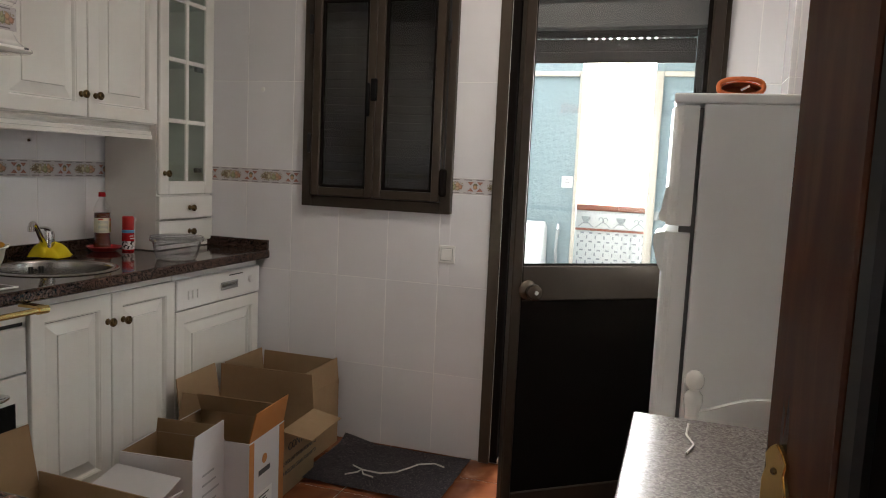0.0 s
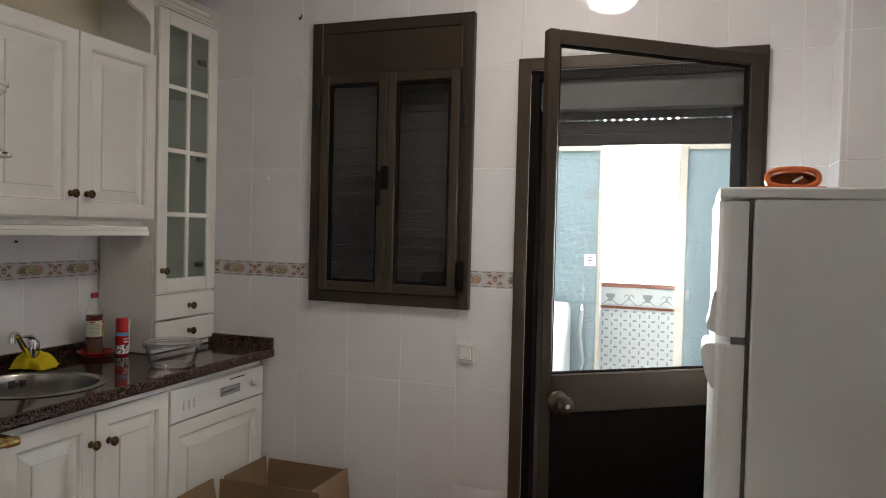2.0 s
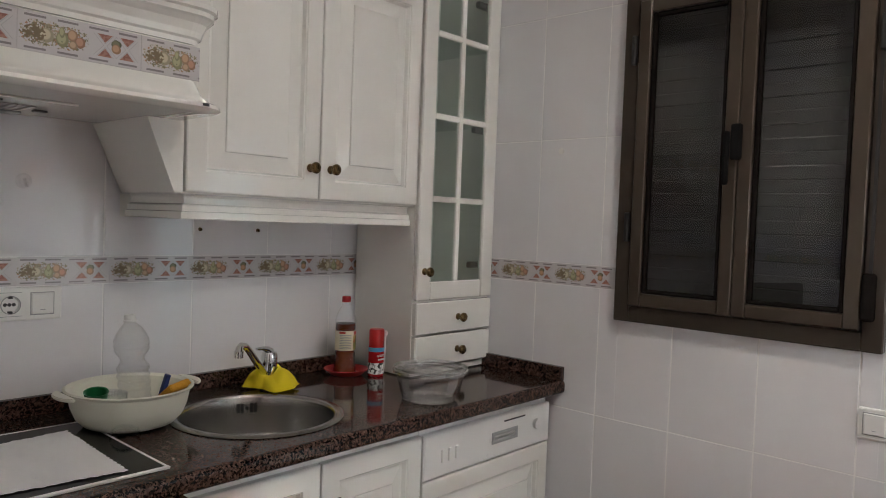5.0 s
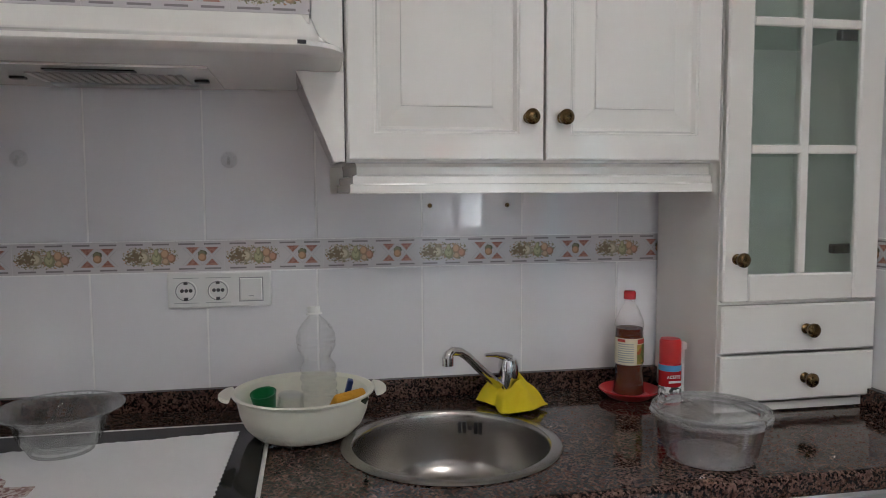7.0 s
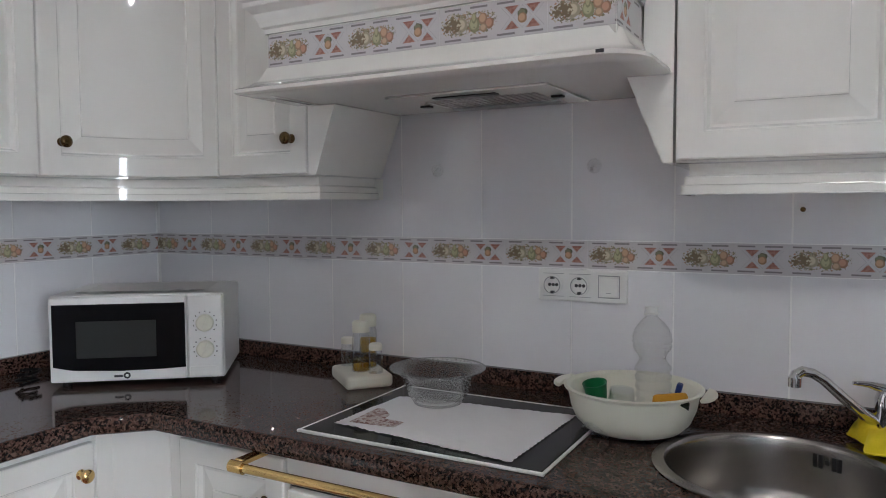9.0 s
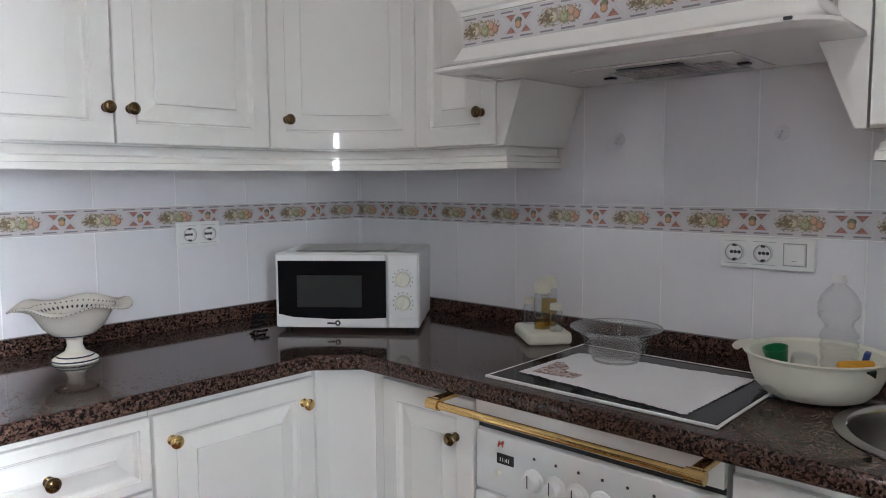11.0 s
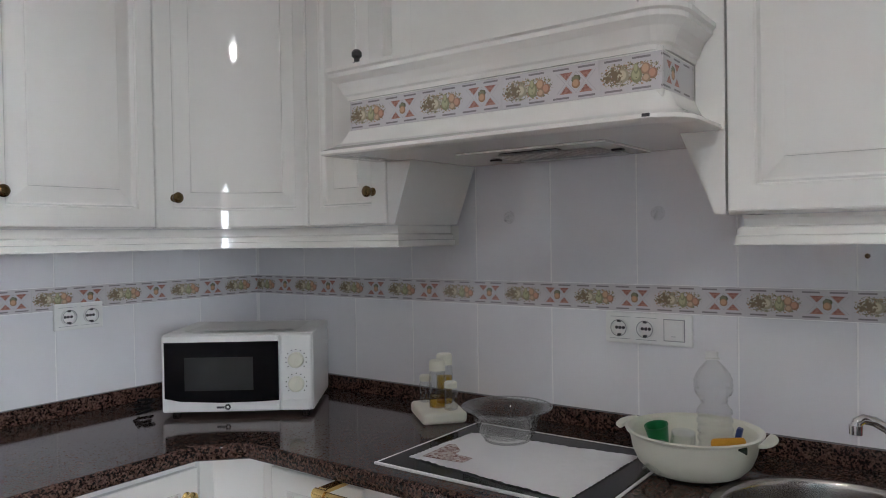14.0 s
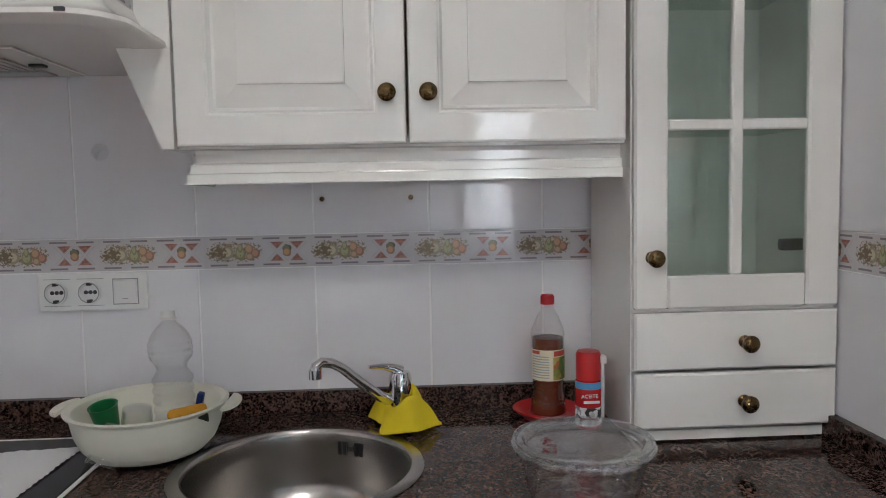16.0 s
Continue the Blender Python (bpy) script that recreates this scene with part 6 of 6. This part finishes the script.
tagged(part("cord", tube([(0.175, 1.80, 0.738), (0.17, 1.72, 0.7385), (0.185, 1.66, 0.7385), (0.17, 1.60, 0.7385)], 0.0025, 6), COTTON, smooth=True), "thin pale cord lying on the table", "cord")

# ---- cardboard boxes on the floor ----
def carton(m, w, d, h, material, label, flaps, name="cardboard_box"):
    """An open carton, base corner at its frame's origin; flaps: (side, length, degrees from upright, outward positive)."""
    t = thing(name, m, label, "box", "open cartons on the floor")
    th = 0.005
    part("base", box(th, w - th, th, d - th, 0, th), material, t)
    part("side", box(0, w, 0, th, 0, h), material, t)
    part("side", box(0, w, d - th, d, 0, h), material, t)
    part("side", box(0, th, th, d - th, 0, h), material, t)
    part("side", box(w - th, w, th, d - th, 0, h), material, t)
    if material is CARD_WHITE:
        lin = bmesh.new()
        for q in ((th, w - th, th, th + 0.001), (th, w - th, d - th - 0.001, d - th), (th, th + 0.001, th + 0.001, d - th - 0.001), (w - th - 0.001, w - th, th + 0.001, d - th - 0.001)):
            box(*q, th, h - 0.0005, 0, 1, lin)
        part("lining", lin, CARD, t, "unprinted brown inside")
    for side, ln, deg, mt in flaps:
        L = w if side in "SN" else d
        bm = prism([(0.004, 0.0), (L - 0.004, 0.0), (L - 0.012, ln), (0.012, ln)], -0.002, 0.002)
        place = {"S": pose(0, 0.003, h, 90 + deg, 0, 0), "N": pose(w, d - 0.003, h, 90 + deg, 0, 180), "E": pose(w - 0.003, 0, h, 0, 0, 90) @ pose(0, 0, 0, 90 + deg, 0, 0), "W": pose(0.003, d, h, 0, 0, -90) @ pose(0, 0, 0, 90 + deg, 0, 0)}[side]
        part("flap", bm, mt, t, at=place)
    return t


carton(pose(-1.765, 2.735, 0), 0.41, 0.32, 0.31, CARD, "tall open brown cardboard box against the wall", [("N", 0.09, -4, CARD), ("S", 0.09, -12, CARD), ("W", 0.10, 4, CARD), ("E", 0.10, -3, CARD)])
cE = carton(pose(-1.745, 2.40, 0, 0, 0, 3), 0.46, 0.30, 0.27, CARD, "open brown cardboard box printed with its contents", [("N", 0.15, -3, CARD), ("W", 0.15, 9, CARD), ("E", 0.13, 100, CARD), ("S", 0.10, -5, CARD)])
words("CONTIENE", 0.045, DARK_LINE, cE, pose(0.4605, 0.06, 0.17, 0, 0, 90) @ FLAT)
words("2 BOLSAS GRAN FORMATO", 0.024, DARK_LINE, cE, pose(0.4605, 0.02, 0.12, 0, 0, 90) @ FLAT)
words("4 BOLSAS GRAN FORMATO", 0.024, DARK_LINE, cE, pose(0.4605, 0.02, 0.08, 0, 0, 90) @ FLAT)
cD = carton(pose(-1.60, 2.11, 0, 0, 0, 4), 0.36, 0.265, 0.33, CARD_WHITE, "open white carton with orange printed edges", [("E", 0.11, 12, CARD_ORANGE), ("N", 0.09, -30, CARD)])
for y0, y1 in ((0.002, 0.035), (0.225, 0.263)):
    part("printed_edge", box(0.3602, 0.3612, y0, y1, 0.0, 0.325), CARD_ORANGE, cD, "orange printed edge")
lab = part("label", box(0.3602, 0.3616, 0.055, 0.17, 0.02, 0.12), WHITE_PL, cD, "white address label")
for i in range(7):
    part("label_bar", box(0.3617, 0.3622, 0.062, 0.10 + 0.06 * random.random(), 0.030 + i * 0.012, 0.035 + i * 0.012), DARK_LINE, lab)
part("emblem", lathe([(0, 0), (0.018, 0), (0.018, 0.001), (0, 0.001)], 12), CARD_ORANGE, cD, "small orange tree emblem", False, pose(0.3603, 0.112, 0.24, 0, 90, 0))
part("emblem_bar", box(0.3602, 0.361, 0.07, 0.155, 0.185, 0.205), DARK_LINE, cD)
cB2 = carton(pose(-1.585, 1.90, 0, 0, 0, 6), 0.27, 0.205, 0.335, CARD_WHITE, "open white carton with a red mark", [("E", 0.075, 3, CARD_WHITE), ("N", 0.05, -4, CARD)])
part("red_mark", lathe([(0, 0), (0.03, 0), (0.03, 0.001), (0, 0.001)], 20), RED_INK, cB2, "red round print", False, pose(0.11, -0.0002, 0.17, 90))
bm = bmesh.new()
for i in range(6):
    box(0.2702, 0.271, 0.06, 0.12 + 0.05 * random.random(), 0.08 + i * 0.035, 0.087 + i * 0.035, 0, 1, bm)
part("print_bars", bm, GREY_PL, cB2)
cA2 = carton(pose(-1.79, 1.36, 0, 0, 0, -2), 0.50, 0.40, 0.245, CARD, "large open brown cardboard box with folded flaps", [("W", 0.20, 9, CARD), ("N", 0.05, -8, CARD), ("E", 0.13, 40, CARD_WHITE), ("S", 0.16, 60, CARD)])
part("flap", prism([(0.05, 0.0), (0.33, 0.0), (0.32, 0.15), (0.06, 0.15)], -0.002, 0.002), CARD_WHITE, cA2, "loose white flap", at=pose(0.50, 0.403, 0.245, 162, 0, 180))
# shade in the bottom of the box, put in as a dark slab
part("dark_liner", box(0.007, 0.493, 0.007, 0.393, 0.006, 0.03), CARD_SHADE, cA2, "shade inside the box as a dark sheet")

# ---- rug and string ----
def rug():
    bm = bmesh.new()
    n = 36
    rows = []
    for i in range(n + 1):
        row = []
        for j in range(n + 1):
            u, v = i / n, j / n
            z = 0.009 + 0.003 * noise.noise(Vector((u * 5, v * 5, 0)))
            if u > 0.96:
                z += 0.010 * (u - 0.96) / 0.04
            if u < 0.25 and v > 0.85:
                z += 0.03 * (0.25 - u) / 0.25 * (v - 0.85) / 0.15
            row.append(bm.verts.new((0.63 * u + 0.004 * noise.noise(Vector((v * 9, 0, 2))), 0.47 * v + 0.004 * noise.noise(Vector((u * 9, 0, 5))), z)))
        rows.append(row)
    for i in range(n):
        for j in range(n):
            bm.faces.new((rows[i][j], rows[i + 1][j], rows[i + 1][j + 1], rows[i][j + 1]))
    bmesh.ops.solidify(bm, geom=bm.faces[:], thickness=0.008)
    return bm


tagged(part("rug", rug(), RUG, smooth=True, at=pose(-1.325, 2.61, 0)), "flecked grey felt mat on the floor", "rug")
st = thing("string", pose(-1.05, 2.86, 0.014), "loose pale cotton string lying on the mat", "string")
part("strand", tube([(-0.10, -0.06, 0.002), (-0.04, -0.09, 0.003), (0.04, -0.09, 0.002), (0.10, -0.06, 0.004), (0.13, 0.0, 0.003), (0.16, 0.06, 0.004), (0.22, 0.10, 0.003), (0.27, 0.08, 0.003)], 0.0034, 6), COTTON, st, smooth=True)
part("strand", tube([(-0.09, -0.16, 0.003), (-0.05, -0.12, 0.004), (-0.04, -0.10, 0.010), (-0.02, -0.13, 0.004), (0.03, -0.14, 0.003)], 0.0034, 6), COTTON, st, smooth=True)

# ---- patio things ----
wm = thing("washing_machine", pose(-1.36, 4.50, -0.02), "washing machine under a white fabric cover", "washing machine")
bm = bmesh.new()
outl = [(-0.0, 0.0), (0.59, 0.0), (0.59, 0.58), (0.0, 0.58)]
n = 24
rows = []
for z in (0.0, 0.3, 0.7, 0.96, 1.0):
    row = []
    for k in range(4):
        a, b2 = Vector(outl[k]), Vector(outl[(k + 1) % 4])
        for i in range(n):
            p = a.lerp(b2, i / n)
            c = Vector((0.295, 0.29))
            s = 1 + (0.03 * math.sin(i * 1.7 + k) * (1 - z)) - (0.05 if z > 0.99 else 0)
            q = c + (p - c) * s
            row.append(bm.verts.new((q.x, q.y, z)))
    rows.append(row)
for p, q in zip(rows, rows[1:]):
    m = len(p)
    for i in range(m):
        bm.faces.new((p[i], p[(i + 1) % m], q[(i + 1) % m], q[i]))
bm.faces.new(rows[-1])
part("cover", bm, FABRIC_W, wm, "white fabric cover hanging in folds", True)
hs = tagged(part("hose", tube([(-0.70, 5.13, 0.93), (-0.70, 5.10, 0.90), (-0.705, 5.09, 0.80), (-0.70, 5.09, 0.70), (-0.68, 5.09, 0.60), (-0.70, 5.08, 0.52), (-0.76, 5.06, 0.47)], 0.011, 10), GREY_PL, smooth=True), "grey water hose on the patio wall", "hose")
tagged(part("water_tap", tube([(-0.70, 5.148, 0.955), (-0.70, 5.11, 0.955), (-0.70, 5.10, 0.925)], 0.014, 10), CHROME, smooth=True), "chrome water tap on the patio wall", "tap")
ps = thing("power_outlet", pose(-0.70, PY, 1.22), "white socket on the blue wall", "socket")
part("plate", box(0, 0.078, -0.010, 0, 0, 0.08, 0.004), WHITE_PL, ps)
schuko(ps, 0.039, 0.04)
tagged(part("latch", box(0, 0.03, -0.015, 0, 0, 0.06, 0.004), GREY_PL, at=pose(-0.058, PY - 0.004, 1.03)), "small grey latch on the jamb", "latch")

# ---- tiles of walls and floor ----
TH = 0.0014
shared = {}


def tile_mesh(name, w, h, material, uvs=None):
    key = (name, round(w, 4), round(h, 4), material.name, uvs)
    if key not in shared:
        bm = bmesh.new()
        e = 0.0004 if uvs else 0.0008
        lo = [bm.verts.new(p) for p in ((0, 0, 0), (w, 0, 0), (w, 0, h), (0, 0, h))]
        mid = [bm.verts.new(p) for p in ((0, -TH + e, 0), (w, -TH + e, 0), (w, -TH + e, h), (0, -TH + e, h))]
        hi = [bm.verts.new(p) for p in ((e, -TH, e), (w - e, -TH, e), (w - e, -TH, h - e), (e, -TH, h - e))]
        for p, q in ((lo, mid), (mid, hi)):
            for k in range(4):
                bm.faces.new((p[k], p[(k + 1) % 4], q[(k + 1) % 4], q[k]))
        bm.faces.new(hi)
        bmesh.ops.recalc_face_normals(bm, faces=bm.faces)
        me = bpy.data.meshes.new(name)
        bm.to_mesh(me)
        bm.free()
        me.materials.append(material)
        if uvs:
            uv = me.uv_layers.new(name="UVMap")
            u0, u1 = uvs
            for l in me.loops:
                c = me.vertices[l.vertex_index].co
                uv.data[l.index].uv = (u0 + (u1 - u0) * c.x / w, c.z / h)
        shared[key] = me
    return shared[key]


def cut(rect, holes):
    """What is left of a rectangle when holes are taken out, as rectangles."""
    out = [rect]
    for h in holes:
        nxt = []
        for a0, a1, z0, z1 in out:
            if h[0] >= a1 or h[1] <= a0 or h[2] >= z1 or h[3] <= z0:
                nxt.append((a0, a1, z0, z1))
                continue
            if h[0] > a0:
                nxt.append((a0, h[0], z0, z1))
            if h[1] < a1:
                nxt.append((h[1], a1, z0, z1))
            m0, m1 = max(a0, h[0]), min(a1, h[1])
            if h[2] > z0:
                nxt.append((m0, m1, z0, h[2]))
            if h[3] < z1:
                nxt.append((m0, m1, h[3], z1))
        out = nxt
    return [r for r in out if r[1] - r[0] > 0.012 and r[3] - r[2] > 0.012]


ROWS_Z = ((0.0, 0.376), (0.379, 0.789), (0.792, 1.202), (1.277, 1.690), (1.693, 2.106), (2.109, CEIL - 0.002))


def tile_wall(parent, base, length, first, pitch, holes, frieze_first):
    """base: local frame with x along the wall and -y into the room; first: a joint's place along x."""
    k = first - math.ceil(first / pitch) * pitch
    while k < length:
        a0, a1 = max(k + 0.002, 0.001), min(k + pitch - 0.002, length - 0.001)
        if a1 - a0 > 0.012:
            for z0, z1 in ROWS_Z:
                for r in cut((a0, a1, z0, z1), holes):
                    o = new("tile", tile_mesh("tile", r[1] - r[0], r[3] - r[2], TILE))
                    o.parent, o.matrix_basis = parent, base @ pose(r[0], 0, r[2])
        k += pitch
    P = 0.228
    k = frieze_first - math.ceil(frieze_first / P) * P
    while k < length:
        a0, a1 = max(k, 0.001), min(k + P, length - 0.001)
        if a1 - a0 > 0.012:
            for r in cut((a0, a1, 1.2045, 1.2745), holes):
                o = new("frieze_tile", tile_mesh("frieze_tile", r[1] - r[0], r[3] - r[2], FRIEZE, (round((r[0] - k) / P, 3), round((r[1] - k) / P, 3))))
                o.parent, o.matrix_basis = parent, base @ pose(r[0], 0, r[2])
        k += P


tile_wall(wall_west, west(SY), NY - SY, 1.343 - SY, 0.254, [], 1.475 - 0.064 - SY)
tile_wall(wall_south, south(EX), EX - WX, EX + 1.647, 0.256, [(EX - EDOOR[1] - 0.07, EX - EDOOR[0] + 0.07, -0.01, 2.13)], 0.10)
tile_wall(wall_north, north(WX), EX - WX, -0.905 - WX, 0.252, [(-1.592 - WX, -0.855 - WX, 1.114, 2.32), (-0.667 - WX, 0.241 - WX, -0.01, 2.12), (0.445 - WX, EX - WX, -0.01, CEIL)], -2.004 - 0.064 - WX)
tile_wall(pillar, pose(0.445, 2.905, 0), EX - 0.445, 0.02, 0.252, [], 0.0)
tile_wall(pillar, pose(0.445, NY, 0, 0, 0, -90), NY - 2.905 - 0.001, 0.209, 0.252, [], 0.0)
tile_wall(wall_east, pose(EX, 2.904, 0, 0, 0, -90), 2.904 - SY, 0.1, 0.254, [], 0.0)
# frieze of the hood
for y0, y1, u0, u1 in ((H0, 1.258, 0.03, 1.0), (1.258, 1.486, 0, 1), (1.486, 1.714, 0, 1), (1.714, H1, 0, 0.56)):
    o = new("frieze_tile", tile_mesh("frieze_tile", y1 - y0 - 0.0002, 0.072, FRIEZE, (u0, u1)))
    o.parent, o.matrix_basis = hd, pose(HX + 0.0003, y0, 1.683, 0, 0, 90)
o = new("frieze_tile", tile_mesh("frieze_tile", 0.18, 0.072, FRIEZE, (0.55, 1.32)))
o.parent, o.matrix_basis = hd, pose(HX, H1 + 0.0003, 1.683, 0, 0, 180)
# floor
P = 0.33
n = 0
fx = WX + 0.002
while fx < EX:
    fy = SY - 0.118
    while fy < NY:
        w, h = min(P - 0.003, EX - fx - 0.001), min(P - 0.003, NY - fy - 0.001)
        if w > 0.02 and h > 0.02:
            o = new("floor_tile", tile_mesh("floor_tile", w, h, FLOOR_M))
            o.parent, o.matrix_basis = floor, pose(fx, fy, -TH, -90, 0, 0)
        fy += P
    fx += P
